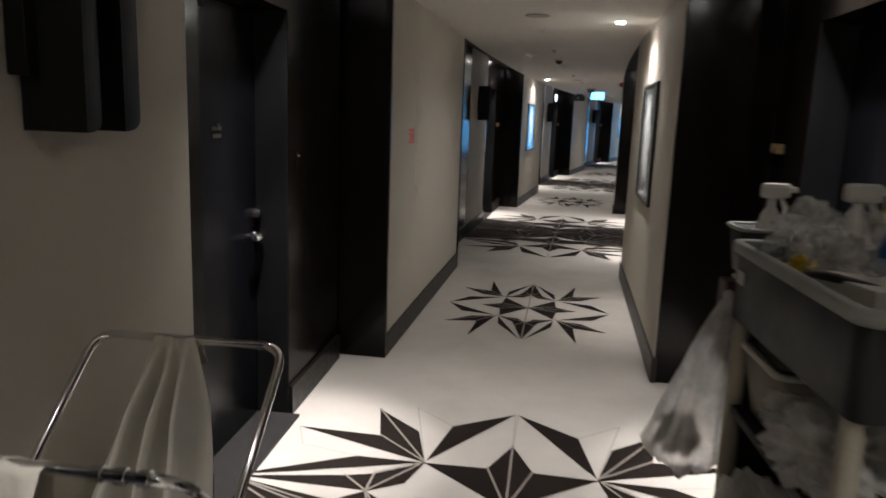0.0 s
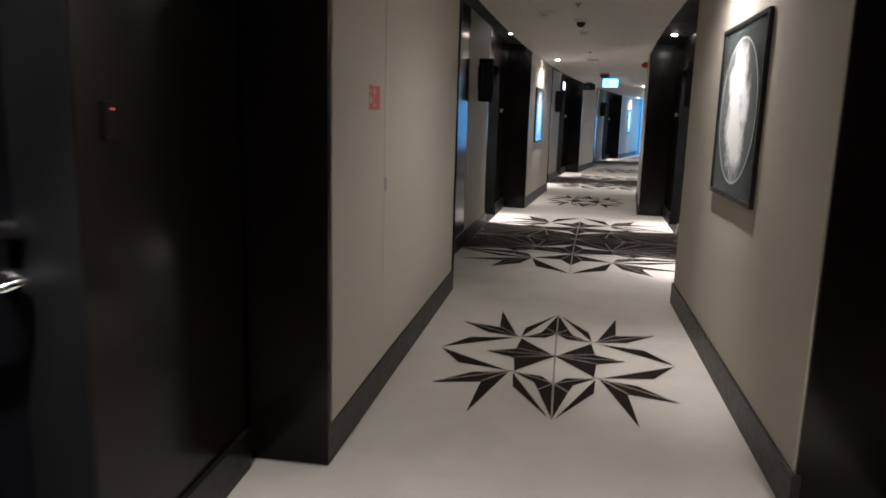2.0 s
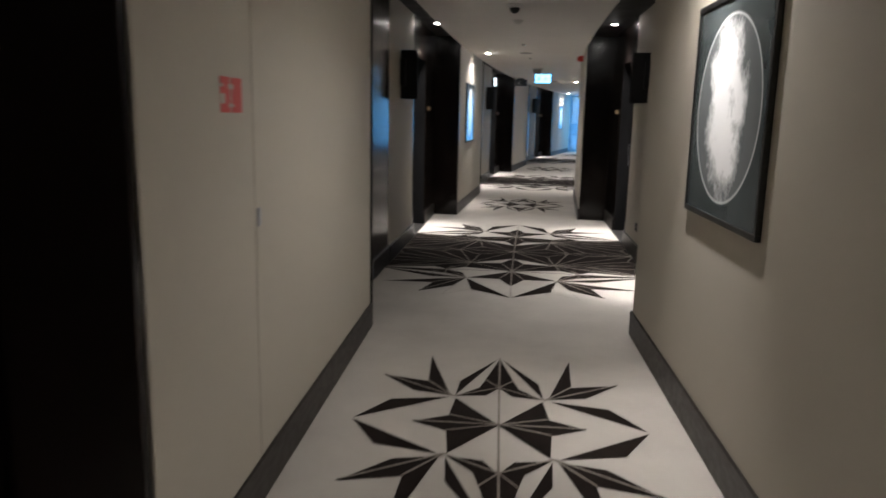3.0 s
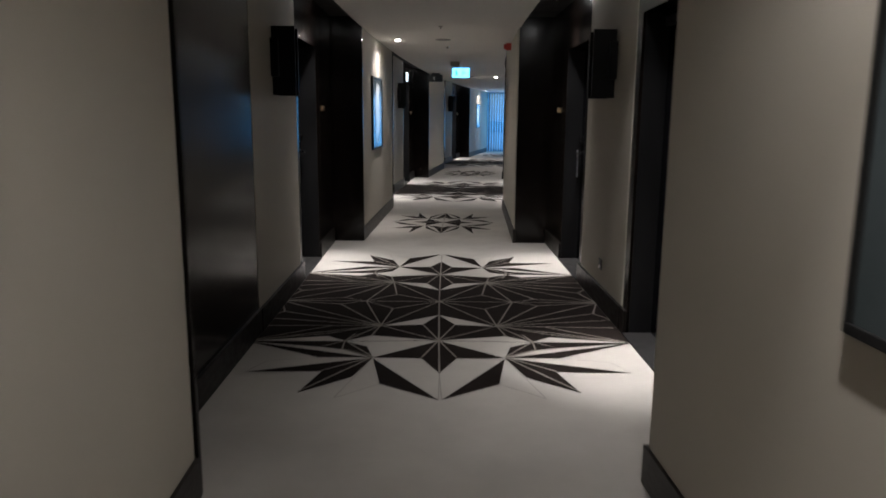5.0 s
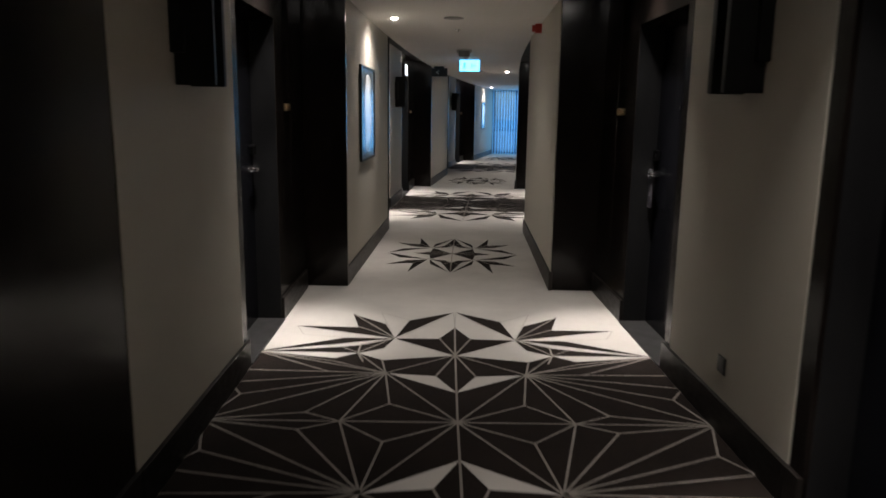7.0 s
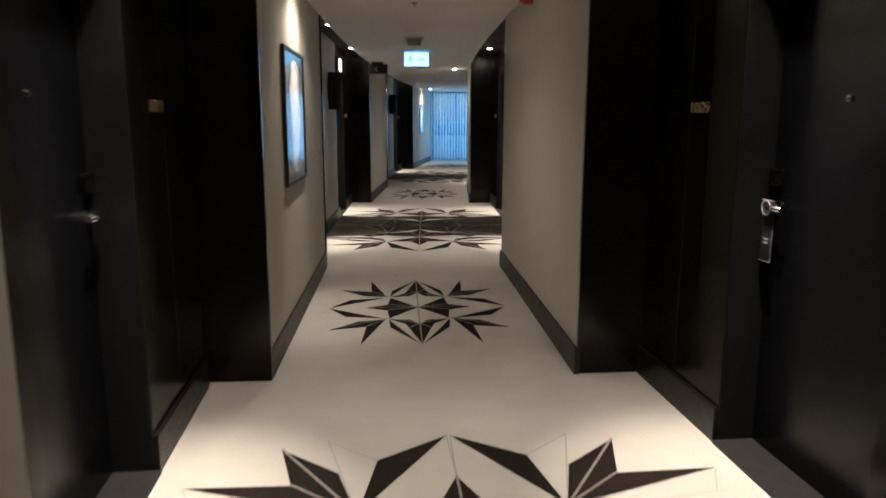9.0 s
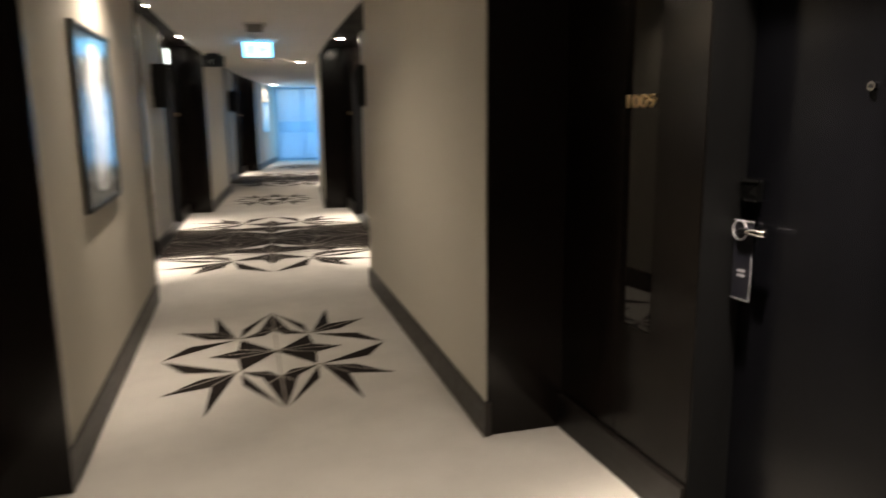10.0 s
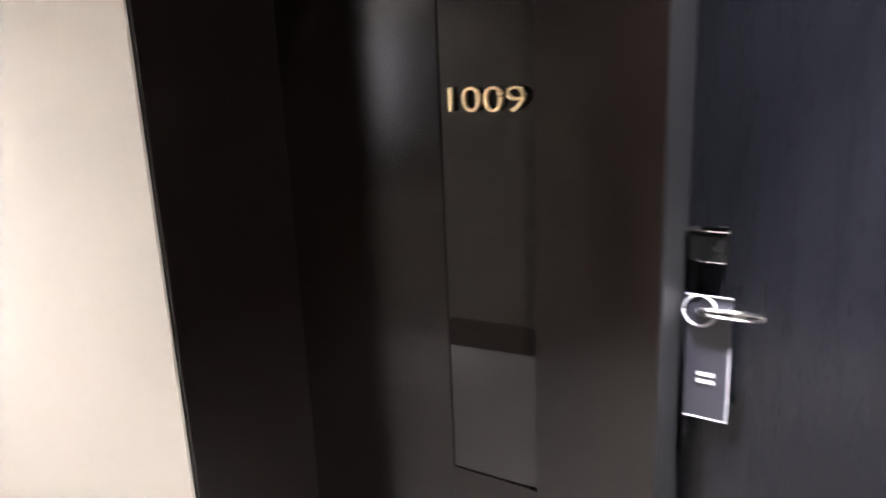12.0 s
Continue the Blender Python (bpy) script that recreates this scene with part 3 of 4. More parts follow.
nt.links.new(coords(M_SHEER, (1, 1, 0.08)), wv.inputs["Vector"])
nt.links.new(ramp_of(M_SHEER, wv.outputs["Fac"], [(0.25, (0.2,) * 3), (0.6, (0.85,) * 3)]), mx2.inputs[0])
nt.links.new(mx2.outputs[0], nt.nodes["Material Output"].inputs["Surface"])


def curtain(u0, u1, seed):
    bm = bmesh.new()
    n, rows = 150, 8
    rnd = random.Random(seed)
    ph = [rnd.uniform(0, 6.28) for _ in range(4)]
    grid = []
    for j in range(rows + 1):
        z = 0.015 + (TOP - 0.03) * j / rows
        row = []
        for i in range(n + 1):
            u = u0 + (u1 - u0) * i / n
            d = 0.022 * math.sin(u * 62 + ph[0] + 0.5 * math.sin(u * 9 + ph[1])) + 0.012 * math.sin(u * 23 + ph[2] + z * 0.5)
            row.append(bm.verts.new((u + 0.004 * math.sin(z * 3 + ph[3]), d * (0.75 + 0.25 * (1 - z / TOP)), z)))
        grid.append(row)
    for q, w in zip(grid, grid[1:]):
        for i in range(n):
            f = bm.faces.new((q[i], q[i + 1], w[i + 1], w[i]))
            f.smooth = True
    solid("curtain", bm, M_SHEER, at(0, W - 0.08), "sheer pleated curtain glowing with blue daylight", "curtain", "sheer curtains")


curtain(-0.86, 0.015, 3)
curtain(-0.005, 0.86, 8)
sol = box(-0.88, 0.88, -0.05, 0.05, TOP - 0.03, TOP - 0.004)
solid("curtain_rail", sol, M_WHITE, at(0, W - 0.08), "white ceiling rail of the sheer curtain", "curtain rail")
M_GROUND = mottled("outdoor_ground", (0.34, 0.35, 0.34), 0.9, 0.05, 2, 0.3, 0.1)
solid("ground", box(-2500, 2500, 0.6, 4000, -31, -30), M_GROUND, at(0, W), "hazy open ground far below the window", "ground", kind="structure")
M_WOODS = mottled("far_woods", (0.05, 0.06, 0.055), 0.9, 0.02, 1, 0.3, 0.1)
solid("backdrop", box(-2500, 2500, 1400, 3900, -30, -26), M_WOODS, at(0, W), "dark hazy woods along the far horizon", "woods", kind="structure")
sun = bpy.data.lights.new("sun", "SUN")
sun.energy, sun.angle, sun.color = 1.2, radians(10), (1, 0.95, 0.9)
new("sun", sun).matrix_world = look((0, 0, 50), (-20, 40, 30))
win_light = bpy.data.lights.new("window_daylight", "AREA")
win_light.shape, win_light.size, win_light.size_y, win_light.energy, win_light.color = "RECTANGLE", 1.6, 2.2, 30, (0.2, 0.57, 1.0)
ob = new("window_daylight", win_light)
ob.matrix_world = at(0, W + 0.12, 1.2) @ pose(0, 0, 0, -90)


# ---------------------------------------------------------------- signs
ex = thing("exit_sign", at(0.0, 20.13, 2.335), "glowing cyan-white exit sign hung from the ceiling", "exit sign")
part("sign_case", box(-0.185, 0.185, -0.02, 0.02, -0.105, 0.105, 0.006), M_BLACK, ex, "thin dark case")
for k in (-1, 1):
    part("sign_panel", box(-0.175, 0.175, k * 0.021, k * 0.024, -0.095, 0.095), M_EXIT, ex, "lit panel")
for x0, x1, z0, z1 in ((-0.11, -0.07, -0.05, 0.05), (0.03, 0.05, -0.04, 0.04), (0.06, 0.11, -0.01, 0.01)):
    part("pictogram", box(x0, x1, -0.027, -0.0245, z0, z1), M_EXIT_FIG, ex, "dark green pictogram shape")
part("hanger", box(-0.1, 0.1, -0.015, 0.015, 0.105, 0.117), M_WHITE, ex)

dirs = thing("direction_sign", at(-0.73, 22.0, 2.32), "black hanging direction sign with a white arrow", "sign")
part("sign_board", box(-0.155, 0.17, -0.015, 0.015, -0.08, 0.085, 0.003), M_BLACK, dirs)
for a, b in (((0.0, 0.035), (-0.06, 0.0)), ((-0.06, 0.0), (0.0, -0.035))):
    part("arrow_stroke", tube([(a[0], -0.017, a[1]), (b[0], -0.017, b[1])], 0.006, 6), M_WHITE, dirs, "white arrow stroke")
part("hanger", box(-0.1, 0.1, -0.01, 0.01, 0.085, 0.12), M_BLACK, dirs)

ws = thing("wall_sign", in_bay(2, -DEEP, 20.3, 2.26), "small lit white sign box on the black panel", "sign")
part("sign_case", box(0, 0.045, -0.17, 0.17, -0.1, 0.1, 0.004), M_BLACK, ws)
part("sign_panel", box(0.046, 0.05, -0.155, 0.155, -0.088, 0.088), M_WSIGN, ws, "lit white panel")

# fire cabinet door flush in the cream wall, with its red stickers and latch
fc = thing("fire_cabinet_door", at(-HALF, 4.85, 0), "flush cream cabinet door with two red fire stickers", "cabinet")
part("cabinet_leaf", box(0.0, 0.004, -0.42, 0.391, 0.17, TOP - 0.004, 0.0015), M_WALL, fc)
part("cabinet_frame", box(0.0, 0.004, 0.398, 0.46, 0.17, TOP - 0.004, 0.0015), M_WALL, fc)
# a dark strip in the gap stands in for its shade
part("joint_shade", box(0.0, 0.001, 0.3912, 0.3978, 0.17, TOP - 0.004), M_BASE, fc, "dark strip standing in for shade in the leaf's joint")
part("latch", box(0.004, 0.012, 0.41, 0.436, 1.035, 1.1, 0.002), M_EDGE, fc, "small grey metal latch")
for y0, y1 in ((0.105, 0.185), (0.2, 0.288)):
    part("sticker", box(0.004, 0.0055, y0, y1, 1.428, 1.536), M_REDPRINT, fc, "red fire safety sticker")
for y0, y1, z0, z1 in ((0.105, 0.14, 1.455, 1.485), (0.105, 0.125, 1.505, 1.515), (0.17, 0.212, 1.5, 1.515), (0.17, 0.215, 1.445, 1.455)):
    part("sticker_print", box(0.0055, 0.0062, y0, y1, z0, z1), M_WALL, fc, "pale pictogram shape")

# socket by the baseboard
sk = thing("wall_socket", in_bay(1, DEEP - 0.004, 10.42, 0.33), "black wall socket above the baseboard", "socket")
part("socket_plate", box(0, -0.01, -0.042, 0.042, -0.042, 0.042, 0.004), M_BLACK, sk)
part("socket_face", box(-0.01, -0.0115, -0.022, 0.022, -0.022, 0.022), M_TAG, sk, "grey insert")

# ---------------------------------------------------------------- ceiling fittings
def disc(name, u, s, profile, mat, label, category):
    """A turned ceiling fitting, from a profile of radius and drop."""
    bm = bmesh.new()
    rings = [[bm.verts.new((r * math.cos(k * math.tau / 28), r * math.sin(k * math.tau / 28), -h)) for k in range(28)] for r, h in profile]
    for q, w in zip(rings, rings[1:]):
        for k in range(28):
            f = bm.faces.new((q[k], w[k], w[(k + 1) % 28], q[(k + 1) % 28]))
            f.smooth = True
    bm.faces.new(rings[-1])
    return solid(name, bm, mat, at(u, s, TOP), label, category)


M_GREY = mottled("grey_grille", (0.32, 0.31, 0.29), 0.6, 20, 300, 0.15, 0.1)
for u, s in ((-0.05, 5.75), (-0.02, 14.6), (0.0, 23.4)):
    disc("ceiling_speaker", u, s, [(0.1, 0.0), (0.1, 0.006), (0.085, 0.009), (0.02, 0.009)], M_GREY, "flat round grey ceiling speaker grille", "speaker")
for u, s in ((0.0, 10.7), (-0.03, 19.5)):
    disc("smoke_detector", u, s, [(0.055, 0.0), (0.055, 0.015), (0.045, 0.02), (0.04, 0.035), (0.01, 0.04)], M_WHITE, "round white smoke detector on the ceiling", "smoke detector")
for u, s in ((-0.05, 6.6), (-0.02, 8.6), (0.0, 15.6), (0.0, 13.2)):
    disc("sprinkler", u, s, [(0.028, 0.0), (0.026, 0.006), (0.009, 0.008), (0.009, 0.022), (0.016, 0.024), (0.004, 0.027)], M_CHROME, "small chrome ceiling sprinkler head", "sprinkler")
dome = thing("dome_camera", at(-0.01, 9.6, TOP), "white dome security camera with black bubble", "security camera")
part("base", box(-0.07, 0.07, -0.06, 0.06, -0.035, 0, 0.012), M_WHITE, dome)
bm = bmesh.new()
bmesh.ops.create_uvsphere(bm, u_segments=20, v_segments=12, radius=0.045, matrix=pose(0, 0, -0.04))
for f in bm.faces:
    f.smooth = True
part("bubble", bm, M_BLACK, dome, "glossy black bubble")
em = thing("emergency_light", at(-0.32, 9.1, TOP), "small white emergency light on the ceiling", "emergency light")
part("base", box(-0.08, 0.08, -0.04, 0.04, -0.025, 0, 0.008), M_WHITE, em)
part("lens", cyl(0.022, 0.03, 0.02, pose(-0.03, 0, -0.034), 18), M_WHITE, em)
eb = thing("ceiling_unit", at(-0.0, 18.2, TOP), "white box unit fixed to the ceiling", "ceiling unit")
part("case", box(-0.11, 0.11, -0.06, 0.06, -0.05, 0, 0.008), M_WHITE, eb)
part("cover", box(-0.08, 0.08, -0.064, -0.06, -0.1, -0.02, 0.006), M_GREY, eb, "grey front")
al = thing("fire_sounder", at(0.83, 14.95, 2.385), "small red fire alarm sounder under the ceiling", "alarm")
part("base", box(-0.01, 0.058, -0.045, 0.045, -0.045, 0.045, 0.006), M_RED, al)
part("horn", cyl(0.036, 0.03, 0.03, pose(-0.025, 0, 0, 0, 90, 0), 20), M_RED, al)

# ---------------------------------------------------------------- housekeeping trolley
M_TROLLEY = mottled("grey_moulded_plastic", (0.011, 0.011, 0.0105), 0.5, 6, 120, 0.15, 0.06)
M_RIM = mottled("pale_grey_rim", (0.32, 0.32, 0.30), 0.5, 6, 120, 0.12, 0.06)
M_POST = mottled("beige_plastic_post", (0.42, 0.39, 0.31), 0.5, 6, 120, 0.1, 0.05)
M_BOTTLE = mottled("white_bottle_plastic", (0.72, 0.71, 0.67), 0.4, 12, 200, 0.05, 0.03)
M_YELLOW = mottled("yellow_plastic", (0.65, 0.45, 0.04), 0.4, 12, 200, 0.08, 0.03)
M_BLUE = mottled("blue_plastic", (0.03, 0.16, 0.42), 0.4, 12, 200, 0.1, 0.03)
M_PAPER = mottled("paper_white", (0.70, 0.68, 0.62), 0.8, 6, 200, 0.05, 0.1)
M_MAROON = mottled("maroon_box", (0.06, 0.016, 0.016), 0.5, 8, 200, 0.15, 0.05)
M_CLOTH = mottled("white_cotton", (0.5, 0.475, 0.42), 0.95, 4, 350, 0.08, 0.4, spec=0.1)


def film(name, lo, hi):
    """Thin plastic film: milky, glossy, wrinkled, partly clear."""
    m = material(name, (0.85, 0.84, 0.81), 0.14)
    nt = m.node_tree
    v = coords(m)
    vo = nt.nodes.new("ShaderNodeTexVoronoi")
    vo.feature = "DISTANCE_TO_EDGE"
    vo.inputs["Scale"].default_value = 9
    warp = nt.nodes.new("ShaderNodeVectorMath")
    warp.operation = "ADD"
    fine = nt.nodes.new("ShaderNodeTexNoise")
    fine.inputs["Scale"].default_value = 3
    nt.links.new(v, fine.inputs["Vector"])
    nt.links.new(v, warp.inputs[0])
    nt.links.new(fine.outputs["Color"], warp.inputs[1])
    nt.links.new(warp.outputs[0], vo.inputs["Vector"])
    bump_of(m, vo.outputs["Distance"], 0.7, 0.02)
    tr, tl = nt.nodes.new("ShaderNodeBsdfTransparent"), nt.nodes.new("ShaderNodeBsdfTranslucent")
    mx, my = nt.nodes.new("ShaderNodeMixShader"), nt.nodes.new("ShaderNodeMixShader")
    tl.inputs[0].default_value, my.inputs[0].default_value = (0.92, 0.91, 0.88, 1), 0.5
    nt.links.new(nt.nodes["Principled BSDF"].outputs[0], my.inputs[1])
    nt.links.new(tl.outputs[0], my.inputs[2])
    nt.links.new(ramp_of(m, noise_of(m, v, 7, 4), [(0.35, (lo,) * 3), (0.65, (hi,) * 3)]), mx.inputs[0])
    nt.links.new(my.outputs[0], mx.inputs[1])
    nt.links.new(tr.outputs[0], mx.inputs[2])
    nt.links.new(mx.outputs[0], nt.nodes["Material Output"].inputs["Surface"])
    return m


M_BAG, M_FILM, M_FILM_THIN = film("clear_plastic_film", 0.4, 0.85), film("milky_plastic_film", 0.1, 0.5), film("thin_bag_film", 0.3, 0.62)
M_FILL_DARK = mottled("dark_grey_cloth", (0.06, 0.06, 0.062), 0.9, 8, 200, 0.2, 0.3)


def crumpled(sx, sy, sz, seed, amount=0.25, pinch=0.0):
    """A crumpled bag: a ball pulled about by folded noise, with creases at three scales."""
    rng = random.Random(seed)
    planes = []
    for _ in range(46):
        n = Vector((rng.gauss(0, 1), rng.gauss(0, 1), rng.gauss(0, 1))).normalized()
        planes.append((n, rng.uniform(0.62, 0.95)))
    bm = bmesh.new()
    bmesh.ops.create_icosphere(bm, subdivisions=5, radius=1)
    for v in bm.verts:
        p = v.co.copy()
        k = min([1.25] + [d / p.dot(n) for n, d in planes if p.dot(n) > 0.3])
        n1 = noise.noise(p * 1.5 + Vector((seed, 0, 0)))
        n2 = abs(noise.noise(p * 3.4 + Vector((0, seed, 0))))
        n3 = abs(noise.noise(p * 8.0 + Vector((0, 0, seed))))
        k = k + amount * n1 - amount * 0.9 * n2 - amount * 0.35 * n3 + 0.12
        k += 0.09 * (1 - 2 * abs(noise.noise(p * 5.5 + Vector((seed, seed, 0))))) ** 3
        v.co = Vector((p.x * k * sx, p.y * k * sy, max(-0.85, p.z * k) * sz))
    for f in bm.faces:
        f.smooth = True
    return bm


def spray(name, m, mat, trigger, label, h=0.2):
    t = thing(name, m, label, "spray bottle")
    bm = bmesh.new()
    prof = [(0.034, 0.0), (0.038, 0.01), (0.038, h * 0.6), (0.028, h * 0.78), (0.014, h * 0.88), (0.014, h)]
    rings = [[bm.verts.new((r * math.cos(k * math.tau / 20), r * math.sin(k * math.tau / 20), z)) for k in range(20)] for r, z in prof]
    for q, w in zip(rings, rings[1:]):
        for k in range(20):
            f = bm.faces.new((q[k], q[(k + 1) % 20], w[(k + 1) % 20], w[k]))
            f.smooth = True
    bm.faces.new(rings[0][::-1])
    bm.faces.new(rings[-1])
    part("bottle", bm, mat, t)
    bm = box(-0.04, 0.06, -0.017, 0.017, h, h + 0.05, 0.014)
    add_box(bm, 0.055, 0.085, -0.009, 0.009, h + 0.02, h + 0.038, 0.003)
    part("spray_head", bm, trigger, t)
    part("trigger", tube([(0.03, 0, h + 0.005), (0.052, 0, h - 0.035), (0.045, 0, h - 0.075)], 0.008, 8), trigger, t)
    return t


TU0, TU1, TS0, TS1, TZ = 0.745, 1.195, 1.3, 2.19, 1.285
SKEW = 2.0          # the trolley stands a little askew
TROLLEY = at((TU0 + TU1) / 2, (TS0 + TS1) / 2, 0, SKEW)
tc = thing("housekeeping_trolley", TROLLEY, "dark grey plastic housekeeping trolley full of supplies", "trolley")
hx, hy = (TU1 - TU0) / 2, (TS1 - TS0) / 2


def ring(x, y, r, z, steps=6):
    """The points of a rectangle with rounded corners."""
    out = []
    for cx, cy, a0 in ((x - r, y - r, 0), (-x + r, y - r, 90), (-x + r, -y + r, 180), (x - r, -y + r, 270)):
        for k in range(steps + 1):
            a = radians(a0 + 90 * k / steps)
            out.append((cx + r * math.cos(a), cy + r * math.sin(a), z))
    return out


def loft(rings, close_low=False, close_top=False):
    """A skin over rings of points."""
    bm = bmesh.new()
    vs = [[bm.verts.new(p) for p in q] for q in rings]
    n = len(vs[0])
    for q, w in zip(vs, vs[1:]):
        for k in range(n):
            f = bm.faces.new((q[k], q[(k + 1) % n], w[(k + 1) % n], w[k]))
            f.smooth = True
    if close_low:
        bm.faces.new(vs[0][::-1])
    if close_top:
        bm.faces.new(vs[-1])
    bmesh.ops.recalc_face_normals(bm, faces=bm.faces)
    return bm


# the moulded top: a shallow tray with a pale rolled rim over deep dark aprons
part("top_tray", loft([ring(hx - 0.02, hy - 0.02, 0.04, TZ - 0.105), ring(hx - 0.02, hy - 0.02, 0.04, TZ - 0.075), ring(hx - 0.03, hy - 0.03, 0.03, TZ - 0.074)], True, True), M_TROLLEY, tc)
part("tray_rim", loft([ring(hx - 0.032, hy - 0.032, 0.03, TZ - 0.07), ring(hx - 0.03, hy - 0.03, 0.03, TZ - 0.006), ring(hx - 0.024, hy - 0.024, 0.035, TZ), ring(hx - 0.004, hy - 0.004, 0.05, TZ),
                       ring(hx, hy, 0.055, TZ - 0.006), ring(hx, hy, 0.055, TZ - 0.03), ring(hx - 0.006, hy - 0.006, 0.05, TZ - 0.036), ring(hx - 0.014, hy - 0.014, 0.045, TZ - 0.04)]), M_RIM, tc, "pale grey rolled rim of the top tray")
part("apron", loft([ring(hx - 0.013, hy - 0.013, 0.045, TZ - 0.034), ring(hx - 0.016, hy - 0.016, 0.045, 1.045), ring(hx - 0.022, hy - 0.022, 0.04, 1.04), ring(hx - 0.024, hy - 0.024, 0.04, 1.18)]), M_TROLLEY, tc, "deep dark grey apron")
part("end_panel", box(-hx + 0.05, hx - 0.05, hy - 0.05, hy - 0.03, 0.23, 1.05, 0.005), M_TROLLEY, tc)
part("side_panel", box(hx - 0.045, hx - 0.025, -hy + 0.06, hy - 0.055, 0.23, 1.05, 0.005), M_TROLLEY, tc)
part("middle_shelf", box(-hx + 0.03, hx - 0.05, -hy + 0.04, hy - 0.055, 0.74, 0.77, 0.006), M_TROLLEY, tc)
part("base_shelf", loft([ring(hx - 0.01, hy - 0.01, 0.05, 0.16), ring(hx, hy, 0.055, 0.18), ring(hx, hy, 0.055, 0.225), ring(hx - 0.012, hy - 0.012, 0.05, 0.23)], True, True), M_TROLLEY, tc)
for x in (-hx + 0.045, hx - 0.06):
    for y in (-hy + 0.06, hy - 0.075):
        part("post", cyl(0.028, 0.026, 0.82, pose(x, y, 0.64), 20), M_POST, tc, "beige round corner post")
        part("caster", cyl(0.06, 0.06, 0.03, pose(x, y * 0.93, 0.062, 0, 90, 0), 20), M_BLACK, tc, "black rubber caster")
        part("caster_fork", box(x - 0.024, x + 0.024, y * 0.93 - 0.02, y * 0.93 + 0.02, 0.125, 0.16, 0.004), M_CHROME, tc)
part("label_plate", box(-hx + 0.0095, -hx + 0.0135, hy - 0.14, hy - 0.075, 1.16, 1.2, 0.001), M_PAPER, tc, "small pale label")


def on_trolley(x, y, z=TZ - 0.072, turn=0):
    """A place on the trolley, from its middle; y runs to its far end."""
    return TROLLEY @ pose(x, y, z, 0, 0, turn)


# the far end: an open tub with a spray bottle, and a maroon box under it
tub = thing("caddy_tub", on_trolley(-hx + 0.17, hy + 0.13, 1.155), "grey plastic tub hung at the trolley's end", "tub")
part("tub_wall", loft([ring(0.1, 0.07, 0.03, 0.0), ring(0.12, 0.085, 0.035, 0.15), ring(0.116, 0.081, 0.035, 0.15), ring(0.096, 0.066, 0.03, 0.008)], True, True), M_TROLLEY, tub)
part("tub_rim", tube(ring(0.124, 0.089, 0.035, 0.15) + ring(0.124, 0.089, 0.035, 0.15)[:1], 0.007, 8), M_RIM, tub, "pale rolled rim")
part("tub_hook", box(-0.04, 0.04, -0.15, -0.085, 0.06, 0.135, 0.004), M_TROLLEY, tub)
spray("spray_bottle", on_trolley(-hx + 0.165, hy + 0.15, 1.163, turn=12), M_BOTTLE, M_BOTTLE, "white spray bottle standing in the trolley's tub", 0.24)
mb = thing("hanging_box", on_trolley(-hx + 0.08, hy + 0.045, 1.08), "small maroon box with a white lid on the trolley's end", "box")
part("box_body", box(-0.075, 0.06, -0.045, 0.045, -0.2, 0.062, 0.006), M_MAROON, mb)
part("box_lid", box(-0.035, 0.062, -0.047, 0.047, 0.062, 0.074, 0.004), M_PAPER, mb, "white lid")

# the tray's load
spray("spray_bottle", on_trolley(-0.02, 0.08, turn=10), M_BOTTLE, M_BOTTLE, "white spray bottle among plastic bags on the trolley", 0.235)
spray("spray_bottle", on_trolley(0.04, -0.02, turn=-10), M_BLUE, M_YELLOW, "blue spray bottle with a yellow head on the trolley", 0.215)
BAG_LOAD = ((-0.05, 0.26, 0.11, 0.12, 0.13, 3.3), (0.05, 0.12, 0.12, 0.13, 0.12, 8.3), (0.1, -0.08, 0.1, 0.13, 0.1, 13.3), (0.0, -0.02, 0.07, 0.08, 0.07, 17.1), (0.08, 0.3, 0.09, 0.1, 0.1, 29.7), (-0.12, 0.18, 0.07, 0.1, 0.09, 35.2), (-0.08, 0.02, 0.09, 0.09, 0.1, 38.4), (0.1, -0.22, 0.08, 0.09, 0.09, 44.6))
for x, y, sx, sy, sz, seed in BAG_LOAD:
    solid("plastic_bag", crumpled(sx, sy, sz, seed, 0.42), M_BAG, on_trolley(x, y, TZ - 0.072 + sz * 0.85, seed * 7), "crumpled clear plastic bag lying on the trolley", "plastic bag", "loose plastic bags")
solid("paper_stack", box(-0.08, 0.08, -0.11, 0.11, 0, 0.075, 0.004), M_PAPER, on_trolley(-0.06, -0.14, turn=14), "stack of white paper slips on the tray", "paper")
solid("folded_cloth", crumpled(0.05, 0.07, 0.05, 9.1, 0.4), M_YELLOW, on_trolley(-0.13, 0.1, TZ - 0.072 + 0.043), "crumpled yellow cleaning cloth", "cloth")
solid("cleaning_rag", crumpled(0.05, 0.1, 0.05, 33.1, 0.4), M_FILL_DARK, on_trolley(-0.14, 0.27, TZ - 0.072 + 0.043), "dark grey crumpled rag by the tray's edge", "cloth")
hose = rounded([(-0.15, 0.02, 0.05), (-0.16, -0.1, 0.075), (-0.1, -0.2, 0.07), (0.02, -0.22, 0.04)], 0.06)
solid("rubber_hose", tube(hose, 0.012, 10), M_BLACK, on_trolley(0, 0), "thick black rubber hose lying over the tray", "hose")
